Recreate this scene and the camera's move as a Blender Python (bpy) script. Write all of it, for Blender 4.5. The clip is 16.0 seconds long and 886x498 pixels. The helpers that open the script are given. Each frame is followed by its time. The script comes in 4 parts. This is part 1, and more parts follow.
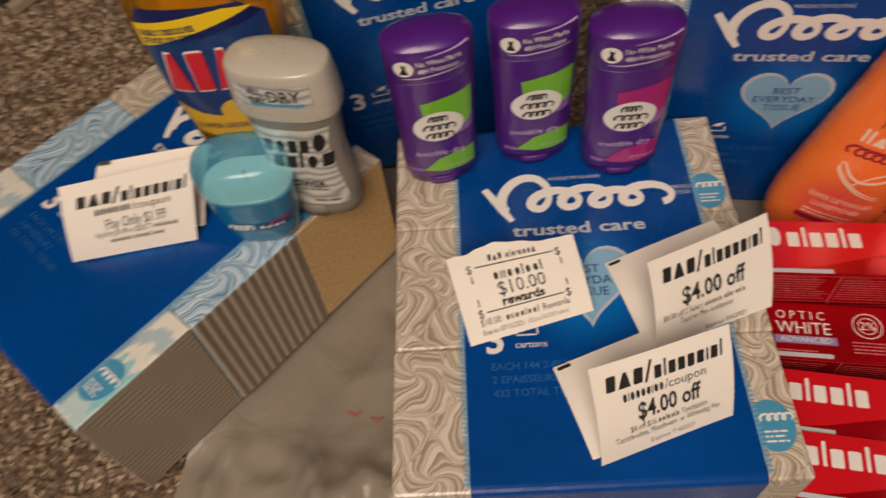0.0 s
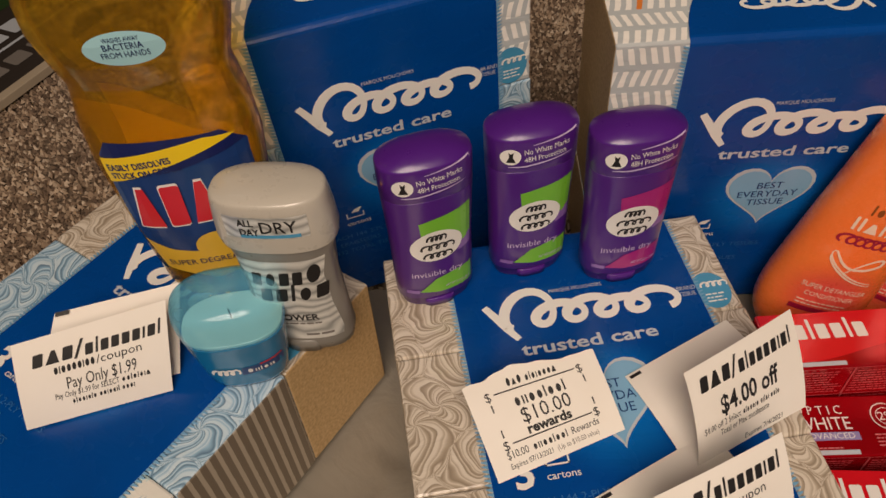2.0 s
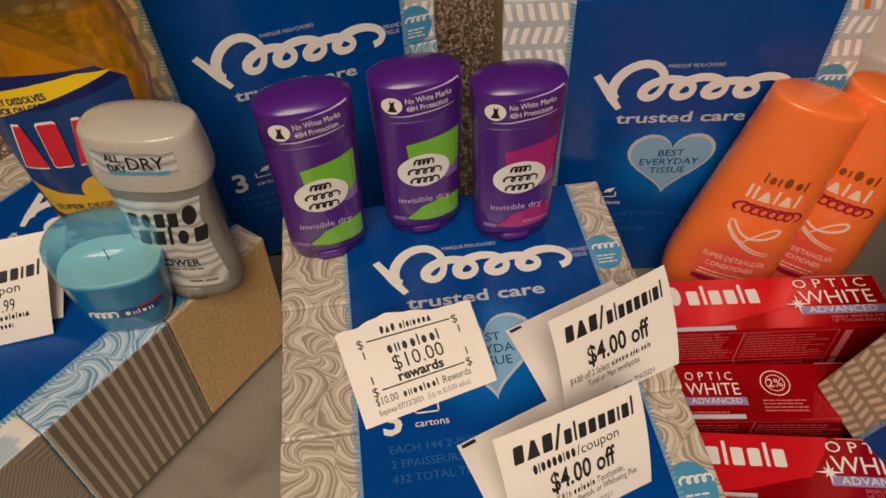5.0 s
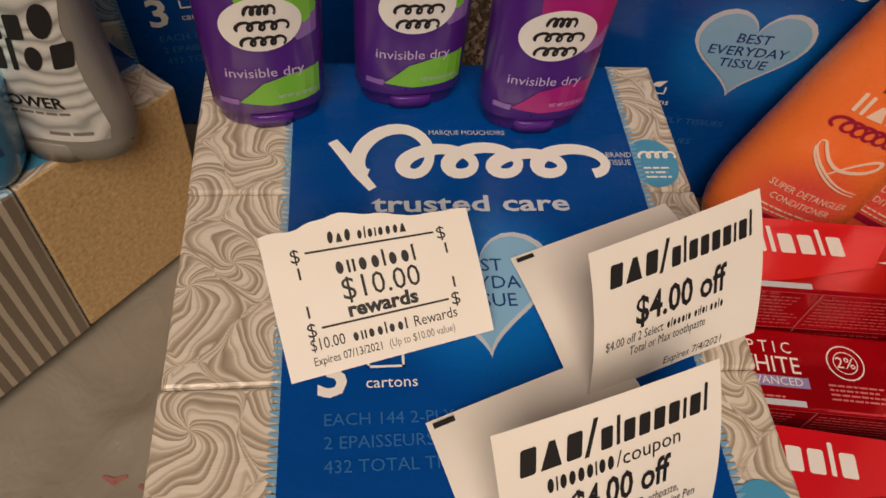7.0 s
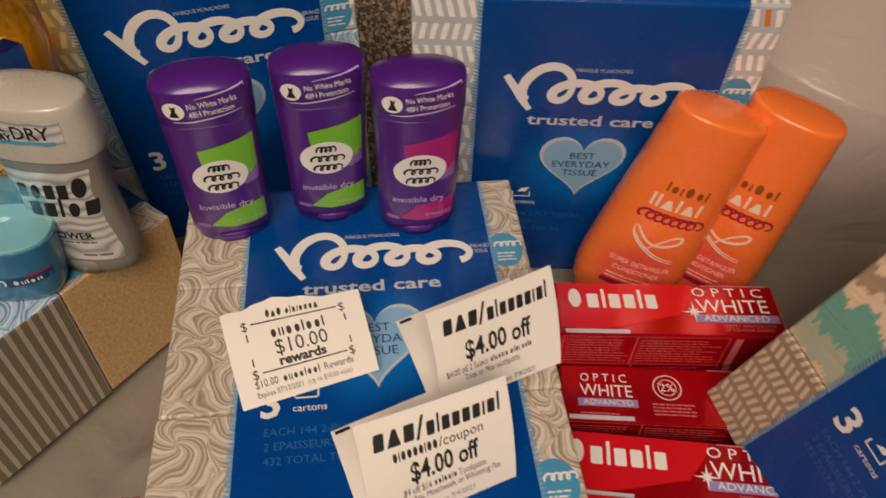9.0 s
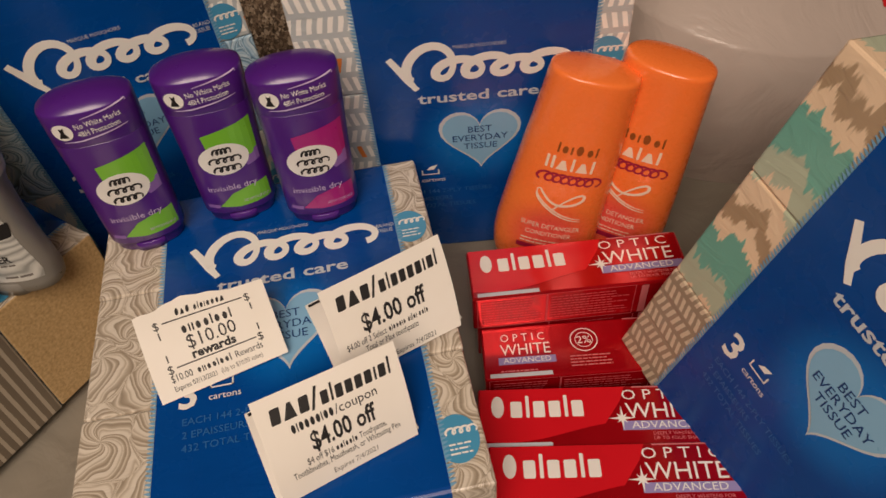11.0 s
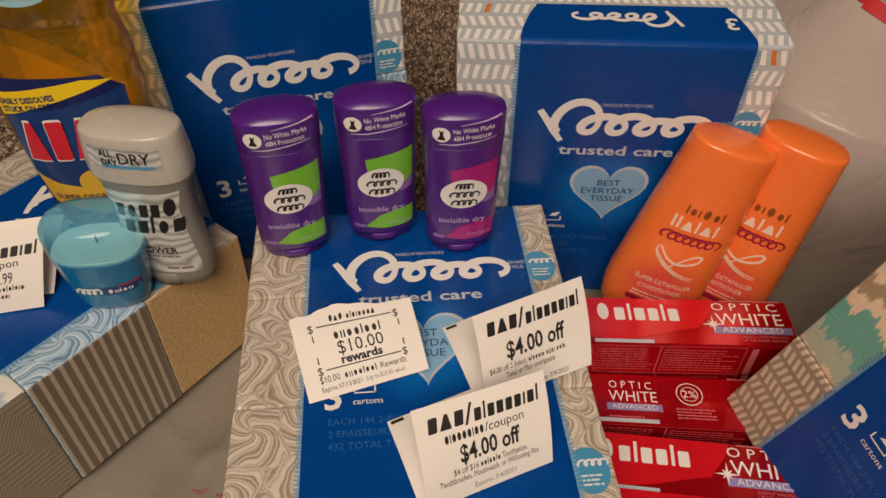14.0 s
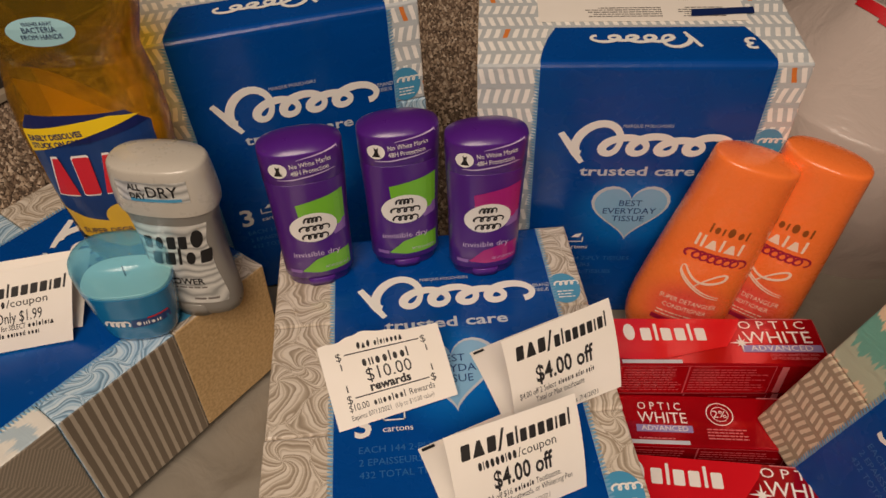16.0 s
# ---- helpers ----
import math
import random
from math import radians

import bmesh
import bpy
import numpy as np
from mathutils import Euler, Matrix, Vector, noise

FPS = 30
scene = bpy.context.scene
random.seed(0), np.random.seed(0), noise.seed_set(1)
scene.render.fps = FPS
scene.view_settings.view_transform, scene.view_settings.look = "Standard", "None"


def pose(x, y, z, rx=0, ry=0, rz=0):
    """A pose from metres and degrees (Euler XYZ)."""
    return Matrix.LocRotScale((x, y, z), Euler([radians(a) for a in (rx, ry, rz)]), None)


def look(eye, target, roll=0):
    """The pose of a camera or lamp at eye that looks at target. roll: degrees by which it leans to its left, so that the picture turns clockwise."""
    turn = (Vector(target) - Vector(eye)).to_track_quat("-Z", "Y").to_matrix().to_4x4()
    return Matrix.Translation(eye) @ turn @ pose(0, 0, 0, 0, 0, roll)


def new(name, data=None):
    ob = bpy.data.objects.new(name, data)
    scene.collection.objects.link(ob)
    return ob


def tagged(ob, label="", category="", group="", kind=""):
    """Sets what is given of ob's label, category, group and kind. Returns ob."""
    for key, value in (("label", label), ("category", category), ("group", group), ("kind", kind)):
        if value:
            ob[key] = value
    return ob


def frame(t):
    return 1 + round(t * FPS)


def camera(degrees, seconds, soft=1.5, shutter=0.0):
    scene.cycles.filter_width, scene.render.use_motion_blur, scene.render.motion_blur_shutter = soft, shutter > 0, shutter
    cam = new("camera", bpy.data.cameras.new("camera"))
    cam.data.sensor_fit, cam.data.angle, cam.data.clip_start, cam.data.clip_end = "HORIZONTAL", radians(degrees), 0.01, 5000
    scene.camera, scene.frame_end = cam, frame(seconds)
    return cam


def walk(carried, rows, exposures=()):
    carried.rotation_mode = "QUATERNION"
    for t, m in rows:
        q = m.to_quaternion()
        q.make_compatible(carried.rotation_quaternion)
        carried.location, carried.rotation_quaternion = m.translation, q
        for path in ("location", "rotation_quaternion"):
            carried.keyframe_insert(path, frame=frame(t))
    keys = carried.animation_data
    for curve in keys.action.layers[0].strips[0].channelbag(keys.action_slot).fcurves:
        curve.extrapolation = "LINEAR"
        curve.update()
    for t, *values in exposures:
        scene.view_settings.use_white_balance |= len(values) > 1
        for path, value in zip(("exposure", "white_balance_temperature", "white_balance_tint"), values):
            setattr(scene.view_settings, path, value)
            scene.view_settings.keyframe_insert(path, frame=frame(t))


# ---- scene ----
cam = camera(60.9, 16.0, 1.5, 0.6)
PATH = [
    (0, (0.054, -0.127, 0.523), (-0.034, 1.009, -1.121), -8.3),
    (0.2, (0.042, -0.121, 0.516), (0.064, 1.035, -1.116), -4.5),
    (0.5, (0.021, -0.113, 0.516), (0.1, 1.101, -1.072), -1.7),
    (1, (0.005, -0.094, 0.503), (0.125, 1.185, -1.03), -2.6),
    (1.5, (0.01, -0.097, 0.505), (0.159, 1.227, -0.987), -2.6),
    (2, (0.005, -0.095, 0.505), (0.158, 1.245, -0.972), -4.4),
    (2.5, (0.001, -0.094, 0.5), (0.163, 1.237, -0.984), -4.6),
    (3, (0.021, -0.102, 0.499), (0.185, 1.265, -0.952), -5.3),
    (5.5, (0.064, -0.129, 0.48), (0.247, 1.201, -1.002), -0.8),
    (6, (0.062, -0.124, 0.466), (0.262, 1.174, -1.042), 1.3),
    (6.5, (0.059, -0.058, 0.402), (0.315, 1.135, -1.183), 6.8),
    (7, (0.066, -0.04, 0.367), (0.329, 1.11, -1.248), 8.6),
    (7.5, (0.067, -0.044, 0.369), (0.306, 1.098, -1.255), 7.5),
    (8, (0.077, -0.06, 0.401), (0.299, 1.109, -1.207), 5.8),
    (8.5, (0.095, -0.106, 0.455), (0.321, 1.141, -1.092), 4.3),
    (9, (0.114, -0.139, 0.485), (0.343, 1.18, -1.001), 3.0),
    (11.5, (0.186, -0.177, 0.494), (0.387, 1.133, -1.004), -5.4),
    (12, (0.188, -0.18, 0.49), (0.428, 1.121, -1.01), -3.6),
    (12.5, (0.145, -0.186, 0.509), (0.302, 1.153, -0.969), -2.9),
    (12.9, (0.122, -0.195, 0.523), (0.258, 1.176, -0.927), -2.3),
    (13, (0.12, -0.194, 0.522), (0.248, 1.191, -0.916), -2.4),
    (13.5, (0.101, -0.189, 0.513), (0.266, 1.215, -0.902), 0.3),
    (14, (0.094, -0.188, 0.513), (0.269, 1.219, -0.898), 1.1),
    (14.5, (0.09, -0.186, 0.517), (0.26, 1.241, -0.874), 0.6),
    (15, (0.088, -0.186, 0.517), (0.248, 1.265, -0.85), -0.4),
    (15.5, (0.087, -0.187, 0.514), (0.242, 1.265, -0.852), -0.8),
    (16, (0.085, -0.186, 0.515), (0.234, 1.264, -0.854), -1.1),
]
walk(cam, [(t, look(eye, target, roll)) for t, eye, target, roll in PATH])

# ---- light ----
world = bpy.data.worlds.new("world")
scene.world = world
world.use_nodes = True
world.node_tree.nodes["Background"].inputs[0].default_value = (1.0, 0.82, 0.62, 1)
world.node_tree.nodes["Background"].inputs[1].default_value = 0.01
scene.view_settings.exposure = 0.0


def area_lamp(name, at, target, size, watts, colour):
    data = bpy.data.lights.new(name, "AREA")
    data.shape, data.size, data.energy, data.color = "DISK", size, watts, colour
    ob = new(name, data)
    ob.matrix_basis = look(at, target)
    return ob


WARM = (1.0, 0.80, 0.65)
# unseen soft source without a fixture, placed and sized to fit the shading
area_lamp("unseen_room_light", (-0.22, -1.12, 1.84), (0.15, 0.15, 0.0), 1.35, 47, WARM)


# ---- materials ----
def srgb(r, g, b):
    return tuple((c / 255 / 12.92) if c / 255 <= 0.04045 else ((c / 255 + 0.055) / 1.055) ** 2.4 for c in (r, g, b)) + (1,)


class Mat:
    """A node material under construction."""

    def __init__(self, name, colour=(0.5, 0.5, 0.5, 1), rough=0.5, metal=0.0, coat=0.0):
        self.m = bpy.data.materials.new(name)
        self.m.use_nodes = True
        self.t = self.m.node_tree
        self.b = self.t.nodes["Principled BSDF"]
        self.b.inputs["Base Color"].default_value = colour
        self.b.inputs["Roughness"].default_value = rough
        self.b.inputs["Metallic"].default_value = metal
        self.b.inputs["Coat Weight"].default_value = coat
        self.b.inputs["Coat Roughness"].default_value = 0.12

    def node(self, kind, **kw):
        n = self.t.nodes.new(kind)
        for k, v in kw.items():
            if k in n.inputs:
                n.inputs[k].default_value = v
        return n

    def link(self, a, b):
        self.t.links.new(a, b)
        return self

    def math(self, op, a, b=None):
        n = self.t.nodes.new("ShaderNodeMath")
        n.operation = op
        for i, v in enumerate((a, b)):
            if v is None:
                continue
            if isinstance(v, (int, float)):
                n.inputs[i].default_value = v
            else:
                self.link(v, n.inputs[i])
        return n.outputs[0]

    def coords(self, scale=1.0):
        c = self.t.nodes.new("ShaderNodeTexCoord")
        return c.outputs["Object"]

    def noise(self, scale, detail=3.0, vec=None, rough=0.5, distortion=0.0):
        n = self.node("ShaderNodeTexNoise", Scale=scale, Detail=detail, Roughness=rough, Distortion=distortion)
        self.link(vec or self.coords(), n.inputs["Vector"])
        return n.outputs["Fac"]

    def ramp(self, fac, stops, constant=False):
        n = self.t.nodes.new("ShaderNodeValToRGB")
        n.color_ramp.interpolation = "CONSTANT" if constant else "LINEAR"
        e = n.color_ramp.elements
        while len(e) < len(stops):
            e.new(0.5)
        for el, (p, c) in zip(e, stops):
            el.position, el.color = p, c
        self.link(fac, n.inputs[0])
        return n.outputs[0]

    def mix(self, fac, a, b, mode="MIX"):
        n = self.t.nodes.new("ShaderNodeMix")
        n.data_type, n.blend_type = "RGBA", mode
        for sock, v in ((n.inputs[0], fac), (n.inputs[6], a), (n.inputs[7], b)):
            if isinstance(v, (int, float, tuple)):
                sock.default_value = v
            else:
                self.link(v, sock)
        return n.outputs[2]

    def colour(self, out):
        return self.link(out, self.b.inputs["Base Color"])

    def rough(self, out, lo, hi):
        n = self.node("ShaderNodeMapRange")
        n.inputs["To Min"].default_value, n.inputs["To Max"].default_value = lo, hi
        self.link(out, n.inputs[0])
        return self.link(n.outputs[0], self.b.inputs["Roughness"])

    def bump(self, out, strength, distance=0.001):
        n = self.node("ShaderNodeBump", Strength=strength, Distance=distance)
        self.link(out, n.inputs["Height"])
        return self.link(n.outputs[0], self.b.inputs["Normal"])


def plain(name, rgb, rough=0.45, coat=0.0, wear=0.06, metal=0.0, grain=180.0, dent=0.0):
    """Paint, print or plastic with slight unevenness at two scales."""
    k = Mat(name, rough=rough, metal=metal, coat=coat)
    col = srgb(*rgb)
    dark = tuple(c * (1 - 2.2 * wear) for c in col[:3]) + (1,)
    lite = tuple(min(1, c * (1 + wear)) for c in col[:3]) + (1,)
    k.colour(k.mix(k.noise(22.0, 4.0), dark, lite))
    fine = k.noise(grain, 3.0)
    k.rough(fine, max(0.03, rough - 0.07), min(1, rough + 0.09))
    if dent:
        k.bump(k.noise(30.0, 2.0), dent, 0.004)
    return k.m


def film_bump(k, strength=0.38):
    """Wrinkles of the clear shrink film."""
    v = k.t.nodes.new("ShaderNodeMapping")
    v.inputs["Scale"].default_value = (24, 60, 30)
    k.link(k.coords(), v.inputs[0])
    a = k.noise(1.0, 4.0, v.outputs[0], 0.55, 1.2)
    k.bump(a, strength, 0.003)


def folded(k):
    """Across and along coordinates of the print, carried on round the pack's folded sides."""
    tc = k.t.nodes.new("ShaderNodeTexCoord")
    s = k.t.nodes.new("ShaderNodeSeparateXYZ")
    n = k.t.nodes.new("ShaderNodeSeparateXYZ")
    k.link(tc.outputs["Object"], s.inputs[0]).link(tc.outputs["Normal"], n.inputs[0])
    end = k.math("GREATER_THAN", k.math("ABSOLUTE", n.outputs[0]), 0.7)
    front = k.math("SUBTRACT", 1.0, end)
    across = k.math("ADD", k.math("MULTIPLY", s.outputs[0], front), k.math("MULTIPLY", s.outputs[2], end))
    along = k.math("SUBTRACT", s.outputs[1], k.math("MULTIPLY", s.outputs[2], front))
    return across, along


def swirl_mat(name, dark, mid, light):
    """Marbled print: feathered curls that fan out from scattered centres."""
    k = Mat(name, rough=0.32, coat=0.5)
    side, along = folded(k)
    flat = k.t.nodes.new("ShaderNodeCombineXYZ")
    k.link(side, flat.inputs[0]).link(along, flat.inputs[1])
    big = k.node("ShaderNodeTexNoise", Scale=30.0, Detail=1.0)
    k.link(flat.outputs[0], big.inputs["Vector"])
    w = k.t.nodes.new("ShaderNodeVectorMath")
    w.operation = "MULTIPLY_ADD"
    k.link(big.outputs["Color"], w.inputs[0]).link(flat.outputs[0], w.inputs[2])
    w.inputs[1].default_value = (0.022, 0.022, 0.0)
    cells = k.node("ShaderNodeTexVoronoi", Scale=27.0, Randomness=0.85)
    cells.voronoi_dimensions, cells.feature = "2D", "SMOOTH_F1"
    cells.inputs["Smoothness"].default_value = 0.18
    k.link(w.outputs[0], cells.inputs["Vector"])
    rel = k.t.nodes.new("ShaderNodeVectorMath")
    rel.operation = "SUBTRACT"
    k.link(w.outputs[0], rel.inputs[0]).link(cells.outputs["Position"], rel.inputs[1])
    ax = k.t.nodes.new("ShaderNodeSeparateXYZ")
    k.link(rel.outputs[0], ax.inputs[0])
    turn = k.math("ARCTAN2", ax.outputs[1], ax.outputs[0])
    # rows of petals whose seams curl with the distance from the centre
    spin = k.math("ADD", k.math("MULTIPLY", turn, 0.955), k.math("MULTIPLY", cells.outputs["Distance"], 3.4))
    tone = k.math("FRACT", k.math("ADD", spin, k.math("MULTIPLY", k.noise(55.0, 1.0), 0.9)))
    c = k.ramp(tone, [(0.0, light), (0.16, light), (0.30, mid), (0.36, light), (0.46, mid), (0.62, dark), (0.68, mid), (0.74, light), (0.80, mid), (0.93, dark), (0.97, light)])
    k.colour(k.mix(k.math("MULTIPLY", k.noise(60.0, 3.0), 0.45), c, mid))
    film_bump(k)
    return k.m


def hatch_mat(name, ground, dash, accent, pitch=0.0165, step=0.0068):
    """Rows of slanted dashes that change their lean from row to row, a few of them orange."""
    k = Mat(name, rough=0.34, coat=0.5)
    side, along = folded(k)
    row = k.math("DIVIDE", along, pitch)
    cell = k.math("FRACT", row)
    odd = k.math("SUBTRACT", k.math("MULTIPLY", k.math("GREATER_THAN", k.math("FRACT", k.math("MULTIPLY", row, 0.5)), 0.5), 2.0), 1.0)
    lean = k.math("MULTIPLY", k.math("MULTIPLY", odd, cell), 0.55)
    u = k.math("ADD", k.math("DIVIDE", side, step), lean)
    wob = k.math("MULTIPLY", k.noise(90.0, 2.0), 0.25)
    bar = k.math("LESS_THAN", k.math("FRACT", k.math("ADD", u, wob)), 0.52)
    inside = k.math("MULTIPLY", k.math("GREATER_THAN", cell, 0.14), k.math("LESS_THAN", cell, 0.86))
    mask = k.math("MULTIPLY", bar, inside)
    idx = k.t.nodes.new("ShaderNodeCombineXYZ")
    k.link(k.math("FLOOR", k.math("ADD", u, wob)), idx.inputs[0]).link(k.math("FLOOR", row), idx.inputs[1])
    wn = k.t.nodes.new("ShaderNodeTexWhiteNoise")
    k.link(idx.outputs[0], wn.inputs["Vector"])
    ink = k.mix(k.math("GREATER_THAN", wn.outputs["Value"], 0.965), dash, accent)
    soft = k.mix(k.noise(14.0, 3.0), ground, tuple(c * 0.8 for c in ground[:3]) + (1,))
    k.colour(k.mix(mask, soft, ink))
    film_bump(k)
    return k.m


def ikat_mat(name, a, b, c):
    """Woven-looking flame bands with long ragged tongues: colour a deep and pale, ground b, spots c."""
    k = Mat(name, rough=0.34, coat=0.5)
    side, along = folded(k)
    v = k.t.nodes.new("ShaderNodeCombineXYZ")
    k.link(k.math("MULTIPLY", side, 210.0), v.inputs[0]).link(k.math("MULTIPLY", along, 26.0), v.inputs[1])
    fine = k.noise(1.0, 2.0, v.outputs[0], 0.7)
    u = k.t.nodes.new("ShaderNodeCombineXYZ")
    k.link(k.math("MULTIPLY", side, 62.0), u.inputs[0]).link(k.math("MULTIPLY", along, 9.0), u.inputs[1])
    wide = k.noise(1.0, 1.0, u.outputs[0])
    jag = k.math("ADD", k.math("MULTIPLY", fine, 0.34), k.math("MULTIPLY", wide, 0.52))
    row = k.math("ADD", k.math("DIVIDE", along, 0.0905), k.math("ADD", jag, -0.38))
    pale = tuple(0.55 * p + 0.45 * q for p, q in zip(a, b))
    k.colour(k.ramp(k.math("FRACT", row), [(0.0, b), (0.05, b), (0.07, pale), (0.26, pale), (0.29, a), (0.54, a), (0.56, b), (0.67, b), (0.70, c), (0.83, c), (0.86, b)]))
    film_bump(k)
    return k.m


def stripe_mat(name, ground, line, step, width, fans=False):
    """Striped carton side; fans: fine lines whose lean changes from patch to patch."""
    k = Mat(name, rough=0.45, coat=0.25)
    sep = k.t.nodes.new("ShaderNodeSeparateXYZ")
    k.link(k.coords(), sep.inputs[0])
    y, z = sep.outputs[1], sep.outputs[2]
    if fans:
        odd = k.math("GREATER_THAN", k.math("FRACT", k.math("ADD", k.math("MULTIPLY", y, 15.0), k.math("MULTIPLY", z, 11.0))), 0.5)
        u = k.math("ADD", k.math("MULTIPLY", y, odd), k.math("ADD", k.math("MULTIPLY", z, 0.6), k.math("MULTIPLY", k.math("MULTIPLY", z, odd), -1.3)))
    else:
        u = y
    w = k.math("ADD", k.math("FRACT", k.math("DIVIDE", u, step)), k.math("MULTIPLY", k.noise(160.0, 2.0), 0.14))
    soft = k.mix(k.noise(18.0, 3.0), ground, tuple(0.82 * p for p in ground[:3]) + (1,))
    k.colour(k.mix(k.math("LESS_THAN", w, width), soft, line))
    film_bump(k, 0.15)
    return k.m


def bare_card():
    """Unprinted board under the film: speckled, slightly crumpled."""
    k = Mat("bare_carton_side", rough=0.5, coat=0.3)
    speck = k.ramp(k.noise(420.0, 3.0), [(0.3, srgb(178, 146, 98)), (0.55, srgb(208, 176, 126)), (0.75, srgb(222, 194, 146))])
    k.colour(k.mix(k.math("MULTIPLY", k.noise(20.0, 3.0), 0.5), speck, srgb(196, 164, 114)))
    k.bump(k.noise(150.0, 3.0, None, 0.6, 0.8), 0.35, 0.0012)
    return k.m


M_SWIRL = swirl_mat("swirl_print_grey", srgb(138, 124, 106), srgb(182, 169, 150), srgb(226, 217, 202))
M_SWIRLB = swirl_mat("swirl_print_blue", srgb(70, 96, 120), srgb(150, 186, 210), srgb(210, 226, 234))
M_HATCH = hatch_mat("dash_print", srgb(200, 207, 209), srgb(250, 247, 240), srgb(226, 132, 60))
M_HATCHG = hatch_mat("dash_print_tan", srgb(166, 148, 126), srgb(214, 196, 170), srgb(216, 140, 84), 0.0135, 0.0054)
M_IKAT = ikat_mat("zigzag_print", srgb(112, 172, 156), srgb(232, 204, 172), srgb(172, 146, 116))
M_IKATB = ikat_mat("zigzag_print_pale", srgb(150, 206, 214), srgb(226, 224, 214), srgb(178, 196, 204))
M_STRIPE = stripe_mat("stripe_print", srgb(126, 114, 98), srgb(182, 171, 153), 0.0074, 0.46)
M_STRIPED = stripe_mat("fine_line_print", srgb(142, 131, 114), srgb(162, 151, 134), 0.0030, 0.5, True)
M_TAN = bare_card()


def band_mat():
    k = Mat("blue_wrap_print", rough=0.2, coat=0.12)
    k.b.inputs["Specular IOR Level"].default_value = 0.3
    ground = k.mix(k.noise(11.0, 3.0), srgb(0, 56, 127), srgb(0, 77, 161))
    # the print pales round the heart badge
    sep = k.t.nodes.new("ShaderNodeSeparateXYZ")
    k.link(k.coords(), sep.inputs[0])
    dx, dy = k.math("SUBTRACT", sep.outputs[0], 0.1175), k.math("SUBTRACT", sep.outputs[1], 0.1275)
    r = k.math("SQRT", k.math("ADD", k.math("MULTIPLY", dx, dx), k.math("MULTIPLY", dy, dy)))
    n = k.node("ShaderNodeMapRange")
    n.interpolation_type = "SMOOTHSTEP"
    for name, v in (("From Min", 0.052), ("From Max", 0.022), ("To Min", 0.0), ("To Max", 0.8)):
        n.inputs[name].default_value = v
    k.link(r, n.inputs["Value"])
    k.colour(k.mix(n.outputs[0], ground, srgb(8, 108, 192)))
    film_bump(k, 0.15)
    k.rough(k.noise(40.0, 3.0), 0.2, 0.34)
    return k.m


M_BLUE = band_mat()
M_PALE = plain("pale_blue_print", (136, 186, 220), 0.3, 0.3)
M_SKY = plain("sky_blue_print", (76, 154, 194), 0.3, 0.3)
M_NAVY = plain("navy_ink", (22, 62, 120), 0.35)
M_DIMBLUE = plain("dim_blue_ink", (46, 106, 172), 0.35)
M_WHITE = plain("white_print", (238, 236, 230), 0.35, 0.2, 0.03)
M_SILV = plain("silver_print", (196, 204, 212), 0.3, 0.2, 0.05)
M_SERR = plain("serrated_film_edge", (120, 170, 206), 0.3, 0.3)
M_LABNAVY0 = plain("navy_film", (16, 40, 92), 0.3, 0.3)
M_INK = plain("black_ink", (26, 24, 24), 0.6)
M_FAINT = plain("faint_ink", (122, 116, 110), 0.7)


def paper_mat():
    k = Mat("thermal_paper", rough=0.75)
    k.colour(k.mix(k.noise(25.0, 4.0), srgb(240, 234, 222), srgb(252, 248, 240)))
    k.bump(k.noise(60.0, 4.0), 0.12, 0.001)
    thin = k.t.nodes.new("ShaderNodeBsdfTranslucent")
    thin.inputs[0].default_value = srgb(244, 236, 222)
    mixs = k.t.nodes.new("ShaderNodeMixShader")
    mixs.inputs[0].default_value = 0.10
    k.link(k.b.outputs[0], mixs.inputs[1]).link(thin.outputs[0], mixs.inputs[2]).link(mixs.outputs[0], k.t.nodes["Material Output"].inputs[0])
    return k.m


M_PAPER = paper_mat()


def carpet_mat():
    k = Mat("carpet_pile", rough=0.95)
    v = k.node("ShaderNodeTexVoronoi", Scale=150.0)
    k.link(k.coords(), v.inputs["Vector"])
    tuft = k.ramp(k.noise(210.0, 2.0), [(0.36, srgb(78, 64, 51)), (0.5, srgb(114, 97, 78)), (0.64, srgb(150, 131, 109))])
    lite = k.mix(k.math("MULTIPLY", v.outputs["Distance"], 0.7), tuft, srgb(70, 56, 46))
    k.colour(k.mix(k.math("MULTIPLY", k.noise(9.0, 3.0), 0.35), lite, srgb(112, 95, 80)))
    k.bump(k.noise(260.0, 3.0), 0.9, 0.006)
    return k.m


M_CARPET = carpet_mat()


def bag_mat(name, low, high):
    k = Mat(name, rough=0.27)
    k.colour(k.mix(k.noise(7.0, 4.0), low, high))
    k.b.inputs["Transmission Weight"].default_value = 0.0
    k.bump(k.noise(17.0, 4.0, None, 0.55, 1.4), 0.42, 0.008)
    mixs = k.t.nodes.new("ShaderNodeMixShader")
    tr = k.t.nodes.new("ShaderNodeBsdfTranslucent")
    tr.inputs[0].default_value = srgb(225, 220, 215)
    out = k.t.nodes["Material Output"]
    mixs.inputs[0].default_value = 0.35
    k.link(k.b.outputs[0], mixs.inputs[1]).link(tr.outputs[0], mixs.inputs[2]).link(mixs.outputs[0], out.inputs[0])
    return k.m


# one plastic twice: colour darkened for the dim floor, lightened for the standing bag
M_BAG = bag_mat("thin_white_plastic_dimmed", srgb(144, 137, 124), srgb(182, 174, 158))
M_BAGW = bag_mat("thin_white_plastic", srgb(204, 188, 178), srgb(232, 217, 207))
M_RED = plain("red_print", (196, 24, 34), 0.5)
